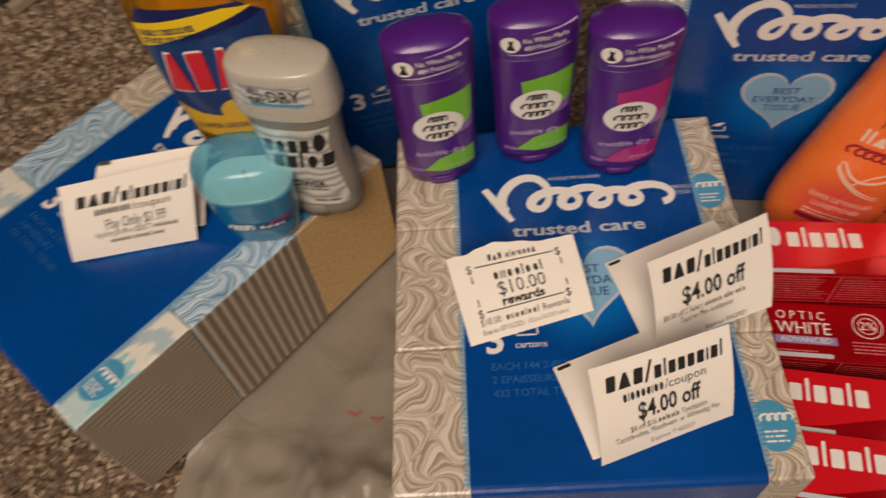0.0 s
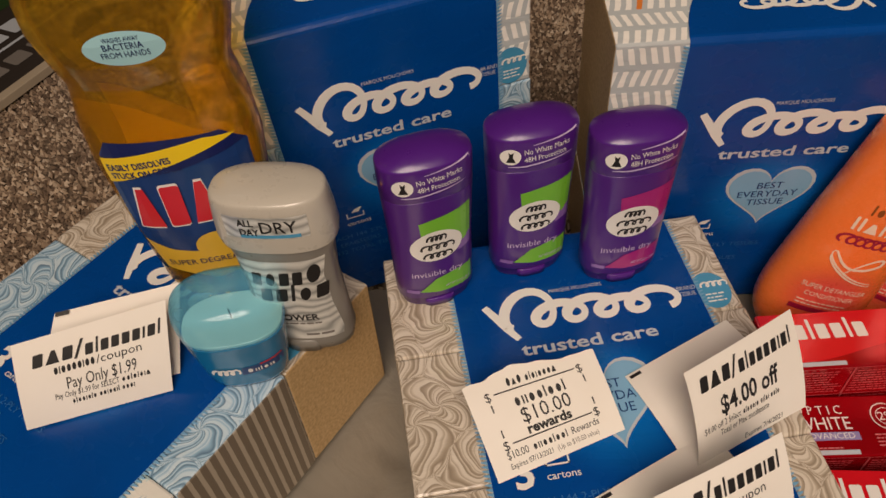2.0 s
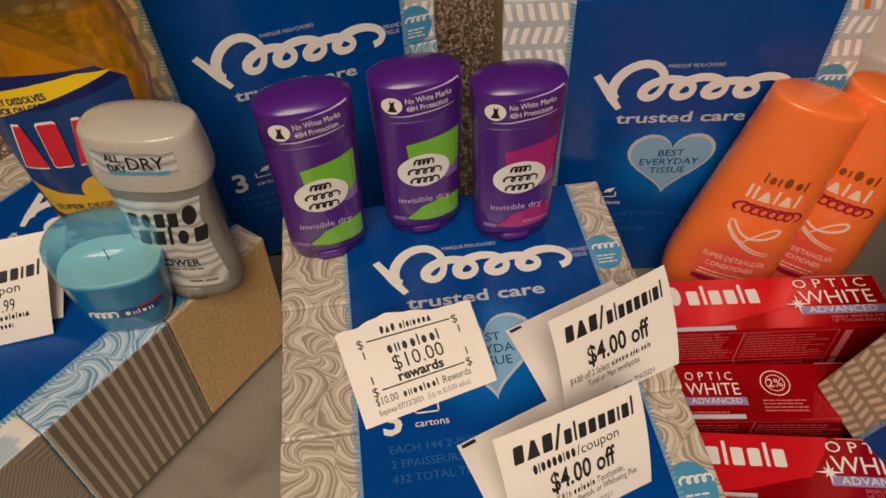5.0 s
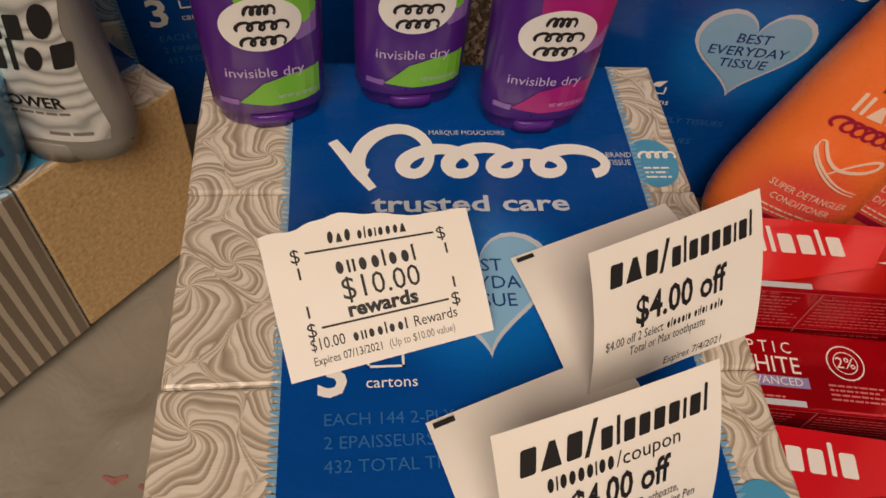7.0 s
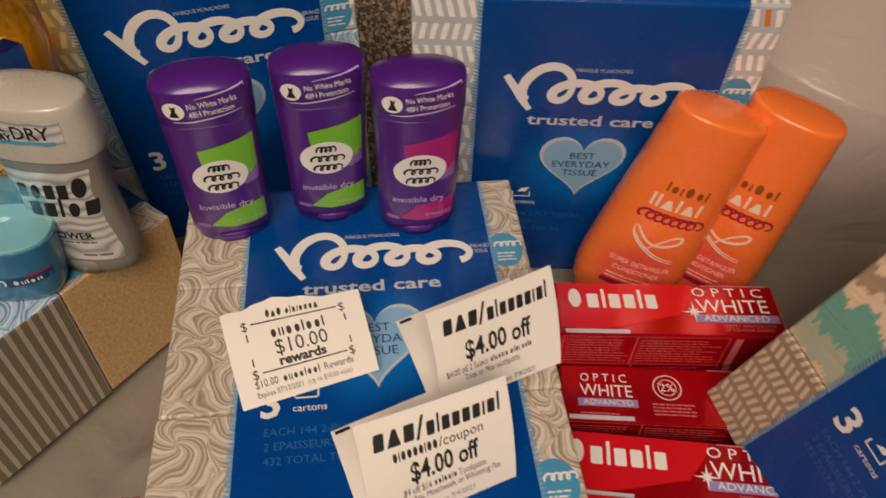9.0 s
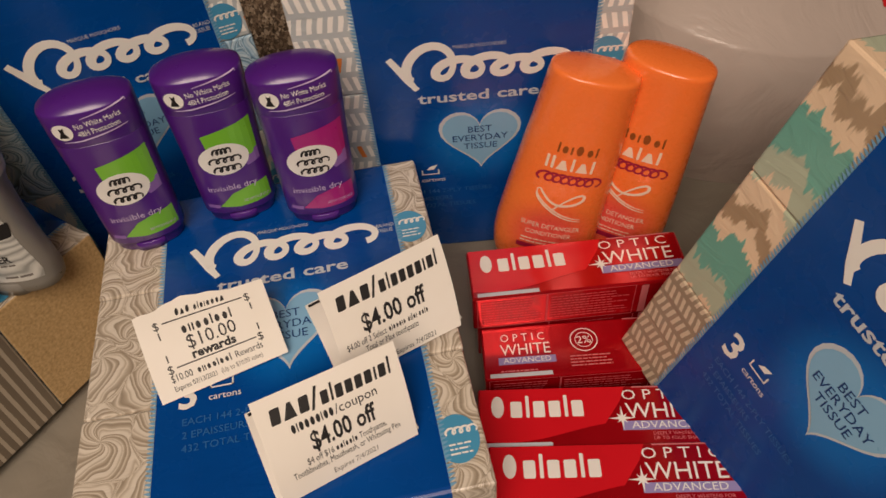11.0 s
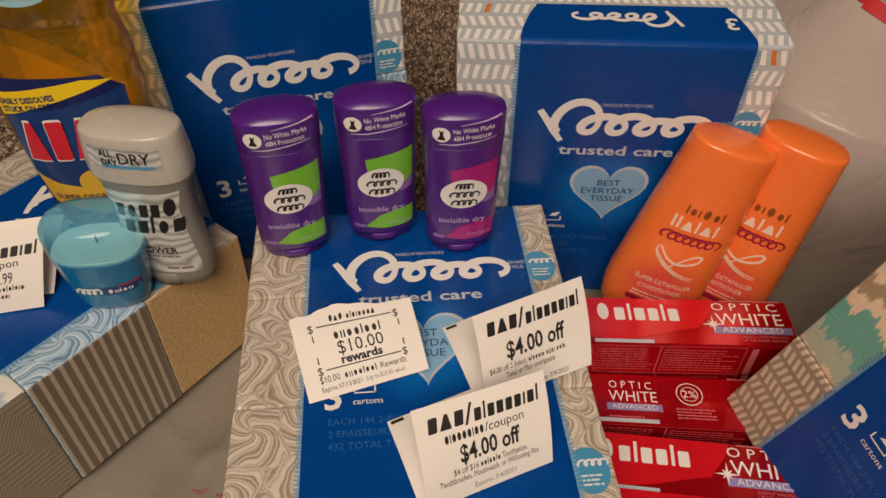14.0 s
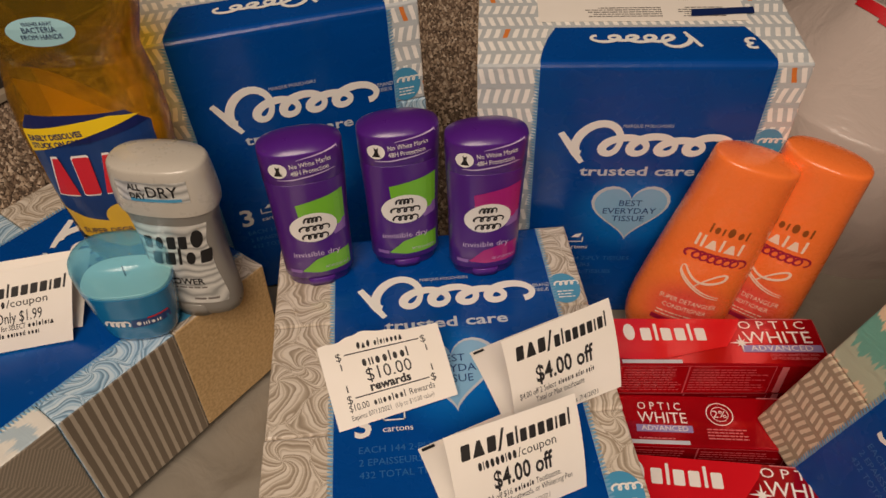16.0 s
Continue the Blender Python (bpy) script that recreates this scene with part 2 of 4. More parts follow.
# dark tone for the unseen walls, chosen to keep bounced light low
M_WALL = plain("unseen_wall_tone", (118, 104, 88), 0.85, 0, 0.03)


# ---- mesh helpers ----
def part(name, bm, material, parent, label="", smooth=False):
    me = bpy.data.meshes.new(name)
    bm.normal_update()
    bm.to_mesh(me)
    bm.free()
    for m in material if isinstance(material, (list, tuple)) else [material]:
        me.materials.append(m)
    if smooth:
        for p in me.polygons:
            p.use_smooth = True
    ob = new(name, me)
    if parent is not None:
        ob.parent = parent
    if label:
        ob["label"] = label
    return ob


def islands(bm):
    """Takes a mesh apart into its separate pieces."""
    left, out = set(bm.verts), []
    while left:
        stack, group = [left.pop()], []
        while stack:
            v = stack.pop()
            group.append(v)
            for e in v.link_edges:
                w = e.other_vert(v)
                if w in left:
                    left.remove(w)
                    stack.append(w)
        one = bmesh.new()
        twin = {v: one.verts.new(v.co) for v in group}
        for f in {f for v in group for f in v.link_faces}:
            one.faces.new([twin[v] for v in f.verts])
        out.append(one)
    bm.free()
    return out


def pieces(name, bm, material, parent, label=""):
    """Each separate piece of a mark as a part of its own."""
    return [part(name, one, material, parent, label) for one in islands(bm)]


def thing(name, m, label, category, group="", kind=""):
    ob = new(name)
    ob.empty_display_size = 0.02
    ob.matrix_basis = m
    return tagged(ob, label, category, group, kind)


def box(x0, x1, y0, y1, z0, z1, bevel=0.0, seg=2):
    bm = bmesh.new()
    bmesh.ops.create_cube(bm, size=1.0)
    for v in bm.verts:
        v.co = Vector(((x0 + x1) / 2 + v.co.x * (x1 - x0), (y0 + y1) / 2 + v.co.y * (y1 - y0), (z0 + z1) / 2 + v.co.z * (z1 - z0)))
    if bevel:
        bmesh.ops.bevel(bm, geom=bm.edges[:], offset=bevel, segments=seg, profile=0.5, affect="EDGES")
    return bm


def loft(rings, n=40, power=2.4, cap=True):
    """Stacked rounded-oval rings (z, half width, half depth, shift x, shift y)."""
    bm = bmesh.new()
    rows = []
    for z, w, d, *s in rings:
        sx, sy = (s + [0, 0])[:2]
        row = []
        for i in range(n):
            a = 2 * math.pi * i / n
            c, q = math.cos(a), math.sin(a)
            row.append(bm.verts.new((sx + w * math.copysign(abs(c) ** (2 / power), c), sy + d * math.copysign(abs(q) ** (2 / power), q), z)))
        rows.append(row)
    for r0, r1 in zip(rows, rows[1:]):
        for i in range(n):
            bm.faces.new((r0[i], r0[(i + 1) % n], r1[(i + 1) % n], r1[i]))
    if cap:
        bm.faces.new(rows[0][::-1])
        bm.faces.new(rows[-1])
    return bm


def polygon(pts):
    bm = bmesh.new()
    bm.faces.new([bm.verts.new((x, y, 0)) for x, y in pts])
    return bm


def oval(cx, cy, w, h, n=36, turn=0.0):
    c, s = math.cos(radians(turn)), math.sin(radians(turn))
    out = []
    for i in range(n):
        a = 2 * math.pi * i / n
        x, y = w * math.cos(a), h * math.sin(a)
        out.append((cx + c * x - s * y, cy + s * x + c * y))
    return out


def rect(x0, x1, y0, y1):
    return [(x0, y0), (x1, y0), (x1, y1), (x0, y1)]


def heart(cx, cy, w, h, n=40):
    out = []
    for i in range(n):
        a = 2 * math.pi * i / n
        x = 16 * math.sin(a) ** 3
        y = 13 * math.cos(a) - 5 * math.cos(2 * a) - 2 * math.cos(3 * a) - math.cos(4 * a)
        out.append((cx + w * x / 32, cy + h * (y + 2.5) / 29))
    return out


def words(body, size, x=0.0, y=0.0, align="LEFT", shear=0.0, turn=0.0, fat=0.0, width=None):
    """Flat letters as a bmesh, of cap height about 0.7 size; width squeezes the line to that length."""
    cu = bpy.data.curves.new("words", "FONT")
    cu.body, cu.size, cu.align_x, cu.shear, cu.offset = body, size, "LEFT", shear, fat
    cu.resolution_u = 2
    ob = bpy.data.objects.new("words", cu)
    scene.collection.objects.link(ob)
    bpy.context.view_layer.update()
    me = bpy.data.meshes.new_from_object(ob.evaluated_get(bpy.context.evaluated_depsgraph_get()))
    bm = bmesh.new()
    bm.from_mesh(me)
    bpy.data.objects.remove(ob)
    bpy.data.curves.remove(cu)
    bpy.data.meshes.remove(me)
    lo = min(v.co.x for v in bm.verts)
    hi = max(v.co.x for v in bm.verts)
    k = width / (hi - lo) if width else 1.0
    off = {"LEFT": 0, "CENTER": 0.5, "RIGHT": 1}[align] * (hi - lo) * k
    c, s = math.cos(radians(turn)), math.sin(radians(turn))
    for v in bm.verts:
        px, py = (v.co.x - lo) * k - off, v.co.y
        v.co = Vector((x + c * px - s * py, y + s * px + c * py, 0))
    return bm


def ribbon(pts, half):
    """A flat stroke of changing width along points (x, y, factor)."""
    bm = bmesh.new()
    left, right = [], []
    for i, (x, y, k) in enumerate(pts):
        x0, y0, _ = pts[max(0, i - 1)]
        x1, y1, _ = pts[min(len(pts) - 1, i + 1)]
        l = math.hypot(x1 - x0, y1 - y0) or 1
        nx, ny = -(y1 - y0) / l * half * k, (x1 - x0) / l * half * k
        left.append(bm.verts.new((x + nx, y + ny, i * 2e-7)))
        right.append(bm.verts.new((x - nx, y - ny, i * 2e-7)))
    for i in range(len(pts) - 1):
        bm.faces.new((right[i], right[i + 1], left[i + 1], left[i]))
    return bm


def join(*bms):
    out = bms[0]
    for b in bms[1:]:
        me = bpy.data.meshes.new("tmp")
        b.to_mesh(me)
        b.free()
        out.from_mesh(me)
        bpy.data.meshes.remove(me)
    return out


def ring(cx, cy, rx, ry, t, n=16):
    bm = bmesh.new()
    o = [bm.verts.new((cx + rx * math.cos(2 * math.pi * i / n), cy + ry * math.sin(2 * math.pi * i / n), 0)) for i in range(n)]
    q = [bm.verts.new((cx + (rx - t) * math.cos(2 * math.pi * i / n), cy + (ry - t) * math.sin(2 * math.pi * i / n), 0)) for i in range(n)]
    for i in range(n):
        j = (i + 1) % n
        bm.faces.new((o[i], o[j], q[j], q[i]))
    return bm


def mark(x, y, w, h, code, weight=0.2, slant=0.0, turn=0.0):
    """A row of plain discs (o, O), bars (i, l), blocks (n), wedges (v) and slashes in place of a brand mark."""
    out = []
    wide = {"o": 1.0, "O": 1.25, "i": 0.42, "l": 0.42, "n": 0.9, "v": 1.05, "/": 0.5, " ": 0.5}
    u = w / sum(wide[c] for c in code)
    p = 0.0
    for c in code:
        s, hh = u * wide[c], h * (1.0 if c in "Ol/" else 0.74)
        g = u * 0.08
        t = min(h * weight, 0.42 * s)
        if c in "oO":
            out.append(polygon(oval(p + s / 2, hh / 2, s * (0.30 if hh < 1.4 * s else 0.36), hh / 2, 16)))
        elif c in "iln":
            e = min(s, hh) * 0.08
            g = max(g, (s - t * 1.15) / 2) if c in "il" else g
            g = max(g, s * 0.13) if c == "n" else g
            out.append(polygon([(p + g + e, 0), (p + s - g - e, 0), (p + s - g, e), (p + s - g, hh - e), (p + s - g - e, hh), (p + g + e, hh), (p + g, hh - e), (p + g, e)]))
        elif c == "v":
            out.append(polygon([(p + g, 0), (p + s - g, 0), (p + s * 0.62, hh), (p + s * 0.38, hh)]))
        elif c == "/":
            out.append(polygon([(p, -0.1 * h), (p + t, -0.1 * h), (p + s + t * 0.5, h * 1.12), (p + s - t * 0.5, h * 1.12)]))
        p += s
    bm = join(*out)
    k, q = math.cos(radians(turn)), math.sin(radians(turn))
    return map_verts(bm, lambda v: (x + k * (v.x + slant * v.y) - q * v.y, y + q * (v.x + slant * v.y) + k * v.y, 0))


def lines(x, y, w, h, n, lead, turn=0.0, ragged=0.25, seed=1):
    """Plain bars in place of small print."""
    r = random.Random(seed)
    out = []
    c, s = math.cos(radians(turn)), math.sin(radians(turn))
    for i in range(n):
        p = 0.0
        end = w * (1 - ragged * r.random())
        while p < end:
            q = min(end, p + h * r.uniform(1.5, 5.0))
            pts = rect(p, q, -i * lead - h, -i * lead)
            out.append(polygon([(x + c * a - s * b, y + s * a + c * b) for a, b in pts]))
            p = q + h * 0.7
    return join(*out)


def raise_to(bm, z):
    for v in bm.verts:
        v.co.z += z
    return bm


def map_verts(bm, fn):
    for v in bm.verts:
        v.co = Vector(fn(v.co))
    return bm


def slice_up(bm, dx, dy=None):
    """Cuts a flat shape into strips, so that it can bend."""
    xs = [v.co.x for v in bm.verts]
    ys = [v.co.y for v in bm.verts]
    for lo, hi, d, no in ((min(xs), max(xs), dx, (1, 0, 0)), (min(ys), max(ys), dy or dx, (0, 1, 0))):
        k = math.ceil(lo / d) * d
        while k < hi:
            bmesh.ops.bisect_plane(bm, geom=bm.verts[:] + bm.edges[:] + bm.faces[:], plane_co=[k * c for c in no], plane_no=no, dist=1e-6)
            k += d
    return bm


def squiggle(x, y, w, h, loops=5, tall=2, weight=0.098):
    """A looping handwritten-looking flourish: a plain shape in place of a script mark."""
    pts = []
    n = loops * 22
    for i in range(n + 1):
        a = 2 * math.pi * i / 22
        f = i / n
        amp = (1.22, 0.66, 0.70, 0.54, 0.66)[min(i // 22, 4)] if tall == 2 else 0.8
        px = 0.1 + 0.86 * f - 0.088 * math.sin(a)
        py = 0.14 + 0.40 * amp * (1 - math.cos(a)) * 0.95
        pts.append((x + w * px + 0.16 * h * py, y + h * py, 0.75 + 0.45 * abs(math.sin(a / 2 + 0.6))))
    return ribbon(pts, h * weight)

# ---- room ----
FLOOR = -0.009


def carpet():
    nx, ny = 230, 210
    x0, x1, y0, y1 = -1.15, 1.25, -0.75, 1.45
    r = np.random.default_rng(4)
    hgt = r.normal(0, 0.0018, (ny + 1, nx + 1)) - 0.0145
    xs, ys = np.meshgrid(np.linspace(x0, x1, nx + 1), np.linspace(y0, y1, ny + 1))
    edge = (xs == x0) | (xs == x1) | (ys == y0) | (ys == y1)
    hgt[edge] = -0.012
    co = np.stack([xs, ys, np.minimum(hgt, FLOOR)], -1).reshape(-1, 3)
    w = nx + 1
    q = [(j * w + i, j * w + i + 1, (j + 1) * w + i + 1, (j + 1) * w + i) for j in range(ny) for i in range(nx)]
    me = bpy.data.meshes.new("floor")
    me.from_pydata(co.tolist(), [], q)
    # the plain rest of the floor, out to the walls
    bm = bmesh.new()
    bm.from_mesh(me)
    for a, b, c, d in ((-3.0, 3.2, -3.0, y0), (-3.0, 3.2, y1, 3.2), (-3.0, x0, y0, y1), (x1, 3.2, y0, y1)):
        bm.faces.new([bm.verts.new((*p, -0.012)) for p in rect(a, b, c, d)])
    bpy.data.meshes.remove(me)
    return tagged(part("floor", bm, M_CARPET, None, smooth=True), "brown and beige flecked cut-pile carpet floor", "floor", kind="structure")


def pile_mat():
    k = Mat("carpet_yarn", rough=0.95)
    g = k.t.nodes.new("ShaderNodeNewGeometry")
    c = k.ramp(g.outputs["Random Per Island"], [(0.0, srgb(76, 60, 47)), (0.3, srgb(122, 102, 82)), (0.55, srgb(160, 138, 114)), (0.8, srgb(196, 175, 149)), (1.0, srgb(216, 199, 176))])
    k.colour(k.mix(k.math("MULTIPLY", k.noise(14.0, 3.0), 0.5), c, srgb(136, 116, 100)))
    return k.m


def carpet_pile():
    """Short twisted tufts over the part of the floor that shows."""
    r = np.random.default_rng(7)
    cell = 0.0046
    gx, gy = np.meshgrid(np.arange(-0.62, 0.92, cell), np.arange(-0.20, 1.15, cell))
    c = np.stack([gx.ravel(), gy.ravel()], 1) + r.uniform(-0.0018, 0.0018, (gx.size, 2))
    keep = ~((c[:, 0] > -0.02) & (c[:, 0] < 0.50) & (c[:, 1] < 0.27))
    c = c[keep]
    n = len(c)
    rad = r.uniform(0.0026, 0.0040, n)
    turn = r.uniform(0, 2 * np.pi, n)
    lean = r.normal(0, 0.0012, (n, 2))
    tip = FLOOR + r.uniform(-0.0025, 0.0012, n)
    v = np.zeros((n, 4, 3))
    for i in range(3):
        a = turn + i * 2 * np.pi / 3
        v[:, i, 0], v[:, i, 1], v[:, i, 2] = c[:, 0] + rad * np.cos(a), c[:, 1] + rad * np.sin(a), FLOOR - 0.0048
    v[:, 3, :2], v[:, 3, 2] = c + lean, tip
    base = (np.arange(n) * 4)[:, None]
    f = np.concatenate([base + np.array(t) for t in ((0, 1, 3), (1, 2, 3), (2, 0, 3))])
    me = bpy.data.meshes.new("carpet_pile")
    me.from_pydata(v.reshape(-1, 3).tolist(), [], f.tolist())
    me.materials.append(pile_mat())
    return tagged(new("carpet_pile", me), "flecked brown and beige carpet tufts", "carpet", kind="stuff")


carpet()
carpet_pile()
# assumed room shell out of view; its size and tones hold back the fill
for nm, b in (("wall_north", (-3.1, 3.3, 3.2, 3.3, -0.02, 2.5)), ("wall_south", (-3.1, 3.3, -3.1, -3.0, -0.02, 2.5)),
              ("wall_west", (-3.1, -3.0, -3.0, 3.2, -0.02, 2.5)), ("wall_east", (3.2, 3.3, -3.0, 3.2, -0.02, 2.5))):
    tagged(part(nm, box(*b), M_WALL, None), "unseen assumed room wall, toned to limit bounced light", "wall", kind="structure")
tagged(part("ceiling", box(-3.1, 3.3, -3.1, 3.3, 2.5, 2.6), plain("unseen_ceiling_tone", (150, 140, 126), 0.9, 0, 0.03), None), "unseen assumed ceiling, toned down to limit bounced light", "ceiling", kind="structure")

# ---- tissue packs ----
W, L, D = 0.226, 0.265, 0.112
X0, X1 = -0.0045, 0.2225
SEAMS = (0.0, 0.0885, 0.1795, L)
BAND = (0.0388, 0.1972)


def wrap_band(u0, u1, lift=0.0009):
    """The printed blue sleeve that runs round the pack over front, top, back and bottom."""
    r = 0.004
    path = [(-lift, -0.050)]
    for cv, cz, a0 in ((r, -r, 180), (L - r, -r, 90)):
        for j in range(5):
            a = radians(a0 - 90 * j / 4)
            path.append((cv + (r + lift) * math.cos(a), cz + (r + lift) * math.sin(a)))
    path += [(L + lift, -0.018), (L + lift, -0.032), (L + lift, -0.046)]
    pull = [0.0] * (len(path) - 3) + [0.0025, 0.0065, 0.0125]
    bm = bmesh.new()
    mid = (u0 + u1) / 2
    us = [u0, u0 + (u1 - u0) * 0.33, u0 + (u1 - u0) * 0.66, u1]
    rows = [[bm.verts.new((u - math.copysign(q, u - mid) * abs(u - mid) / (mid - u0), v, z)) for (v, z), q in zip(path, pull)] for u in us]
    for a, b in zip(rows, rows[1:]):
        for i in range(len(path) - 1):
            bm.faces.new((a[i], b[i], b[i + 1], a[i + 1]))
    return bm


def serration(u, side):
    bm = bmesh.new()
    n = 96
    for i in range(n):
        v0, v1 = 0.003 + (L - 0.006) * i / n, 0.003 + (L - 0.006) * (i + 0.86) / n
        m0 = 0.003 + (L - 0.006) * (i + 0.6) / n
        a = [bm.verts.new(p) for p in ((u, v0, 0.0013), (u, v1, 0.0013), (u + side * 0.0036, m0 + 0.0008, 0.0009), (u + side * 0.0036, m0 + 0.0002, 0.0009))]
        bm.faces.new(a if side < 0 else a[::-1])
    return bm


def tissue_pack(m, label, cartons, side=None):
    """Three flat tissue cartons under a printed blue sleeve and clear film."""
    p = thing("tissue_pack", m, label, "tissue pack", "tissue packs")
    for i, mat in enumerate(cartons):
        bm = box(X0 + 0.0006 * (i % 2), X1 - 0.0008 * ((i + 1) % 2), SEAMS[i] + 0.0002, SEAMS[i + 1] - 0.0002, -D, 0, 0.0016)
        mats = [mat]
        if side:
            mats += [side[i], M_TAN]
            for f in bm.faces:
                if abs(f.normal.x) > 0.9:
                    f.material_index = 1 if f.normal.x > 0 else 2
        part("carton", bm, mats, p)
    band = part("wrap_band", wrap_band(*BAND), M_BLUE, p, "glossy blue printed sleeve")
    part("serrated_edge", serration(BAND[0], -1), M_SERR, band)
    part("serrated_edge", serration(BAND[1], 1), M_SERR, band)
    z = 0.0016
    stroke = ribbon([(0.057, 0.2085, 1.0), (0.063, 0.199, 1.15), (0.0685, 0.189, 1.1), (0.0745, 0.180, 0.85)], 0.0024)
    logo = join(stroke, squiggle(0.060, 0.1845, 0.120, 0.030, 5, 2, 0.098))
    part("script_mark", raise_to(logo, z), M_WHITE, band, "white script flourish")
    part("tagline", raise_to(words("trusted care", 0.0128, 0.0738, 0.1672, width=0.0872, fat=0.00025), z), M_SILV, band)
    part("small_title", raise_to(words("MARQUE MOUCHOIRS", 0.0042, 0.1015, 0.2128, width=0.036), z), M_SILV, band)
    part("small_title", raise_to(words("BRAND\nTISSUE", 0.0048, 0.184, 0.1985, width=0.0125), z), M_SILV, band)
    part("heart_badge", raise_to(polygon(heart(0.1175, 0.126, 0.062, 0.060)), z - 0.0004), M_SILV, band, "pale blue heart badge")
    part("heart_fill", raise_to(polygon(heart(0.1175, 0.1262, 0.057, 0.0545)), z), M_PALE, band)
    for i, s in enumerate(("BEST", "EVERYDAY", "TISSUE")):
        part("badge_word", raise_to(words(s, 0.0088, 0.1175, 0.1355 - 0.0085 * i, "CENTER"), z + 0.0004), M_NAVY, band)
    part("count", raise_to(words("3", 0.026, 0.052, 0.083, fat=0.0006), z), M_WHITE, band)
    part("carton_icon", raise_to(join(polygon(rect(0.070, 0.084, 0.0935, 0.0945)), polygon(rect(0.070, 0.071, 0.0935, 0.099)), polygon(rect(0.083, 0.084, 0.0935, 0.099)), polygon([(0.074, 0.099), (0.080, 0.099), (0.083, 0.104), (0.077, 0.1025)])), z), M_WHITE, band)
    part("count_word", raise_to(words("cartons", 0.0064, 0.0695, 0.0855), z), M_WHITE, band)
    for i, s in enumerate(("EACH 144 2-PLY TISSUES", "2 EPAISSEURS", "432 TOTAL TISSUES")):
        part("small_print", raise_to(words(s, 0.0066, 0.0545, 0.0715 - 0.0085 * i), z), M_DIMBLUE, band)
    # the same mark stands upside down on the top side of the sleeve
    top = join(ribbon([(0.0, 0.021, 1.0), (0.004, 0.012, 1.1), (0.009, 0.002, 0.9)], 0.0014), squiggle(0.001, 0.004, 0.072, 0.016))
    top.transform(Matrix.Translation((0.17, L + z, -0.036)) @ Matrix.Rotation(radians(-90), 4, "X") @ Matrix.Rotation(radians(180), 4, "Z") @ Matrix.Translation((0.02, -0.004, 0)))
    part("script_mark", top, M_WHITE, band)
    cnt = words("3", 0.020, 0, 0, fat=0.0005)
    cnt.transform(Matrix.Translation((0.188, L + z, -0.030)) @ Matrix.Rotation(radians(-90), 4, "X") @ Matrix.Rotation(radians(180), 4, "Z"))
    part("count", cnt, M_WHITE, band)
    panel = polygon(rect(0, 0.150, 0, 0.052))
    panel.transform(Matrix.Translation((0.190, L + 0.0006, -0.1065)) @ Matrix.Rotation(radians(-90), 4, "X") @ Matrix.Rotation(radians(180), 4, "Z"))
    pan = part("printed_panel", panel, M_PAPER, p, "off-white panel of small print")
    ink = join(lines(0.060, 0.046, 0.060, 0.0011, 5, 0.003, seed=11), lines(0.015, 0.046, 0.034, 0.0011, 5, 0.003, seed=12), lines(0.015, 0.022, 0.034, 0.0011, 4, 0.003, seed=13), ring(0.030, 0.012, 0.005, 0.005, 0.0008))
    ink.transform(Matrix.Translation((0.190, L + 0.0010, -0.1065)) @ Matrix.Rotation(radians(-90), 4, "X") @ Matrix.Rotation(radians(180), 4, "Z"))
    part("small_print", ink, M_FAINT, pan)
    strip = polygon([(0.150, 0.0), (0.196, 0.004), (0.197, 0.013), (0.152, 0.010)])
    strip.transform(Matrix.Translation((0, L + 0.0012, -0.060)) @ Matrix.Rotation(radians(-90), 4, "X"))
    part("navy_strip", strip, M_LABNAVY0, p)
    # round paper seals on the margin
    for v in (0.196, 0.030):
        s = part("round_seal", raise_to(polygon([q for q in oval(0.2065, v, 0.0122, 0.0150)]), 0.0007), M_SKY, p, "sky blue round seal")
        part("seal_mark", raise_to(squiggle(0.1990, v + 0.002, 0.0190, 0.006, 4, 1), 0.0010), M_WHITE, s)
        part("seal_mark", raise_to(lines(0.2010, v - 0.003, 0.013, 0.0011, 3, 0.0028, seed=3), 0.0010), M_WHITE, s)
    return p


def face_pose(bl, rx, ry, rz):
    return Matrix.Translation(bl) @ Euler((radians(rx), radians(ry), radians(rz))).to_matrix().to_4x4()


tissue_pack(face_pose((0.0015, -0.0045, D), 0, 0, -1.2), "three-carton tissue pack lying flat, grey swirl margins",
            (M_SWIRL, M_SWIRL, M_SWIRL))
upv = Vector((0.686, 0.727, 0))
rtv = Vector((0.727, -0.686, 0))
brc = Vector((-0.1885, 0.0435, 0.114))
tissue_pack(face_pose(brc - rtv * W, 0, 0, math.degrees(math.atan2(upv.y, upv.x)) - 90), "three-carton tissue pack lying flat, striped and bare tan sides",
            (M_IKATB, M_SWIRLB, M_SWIRL), (M_STRIPED, M_STRIPE, M_TAN))
tissue_pack(face_pose((-0.0858, 0.3212, -0.0030), 92.5, -2.4, 8.2), "three-carton tissue pack standing upright, pale dash margins",
            (M_IKATB, M_SWIRLB, M_HATCH), (M_IKATB, M_SWIRLB, M_HATCH))
tissue_pack(face_pose((0.1690, 0.2842, -0.0103), 93.5, -1.0, -9.3), "three-carton tissue pack standing upright behind two orange bottles",
            (M_IKATB, M_HATCH, M_HATCH), (M_IKATB, M_HATCH, M_HATCH))
tissue_pack(face_pose((0.3469, 0.1030, 0.0370), 77.6, 9.3, -78.5), "three-carton tissue pack standing on end, teal zigzag margins",
            (M_HATCHG, M_IKAT, M_IKAT))


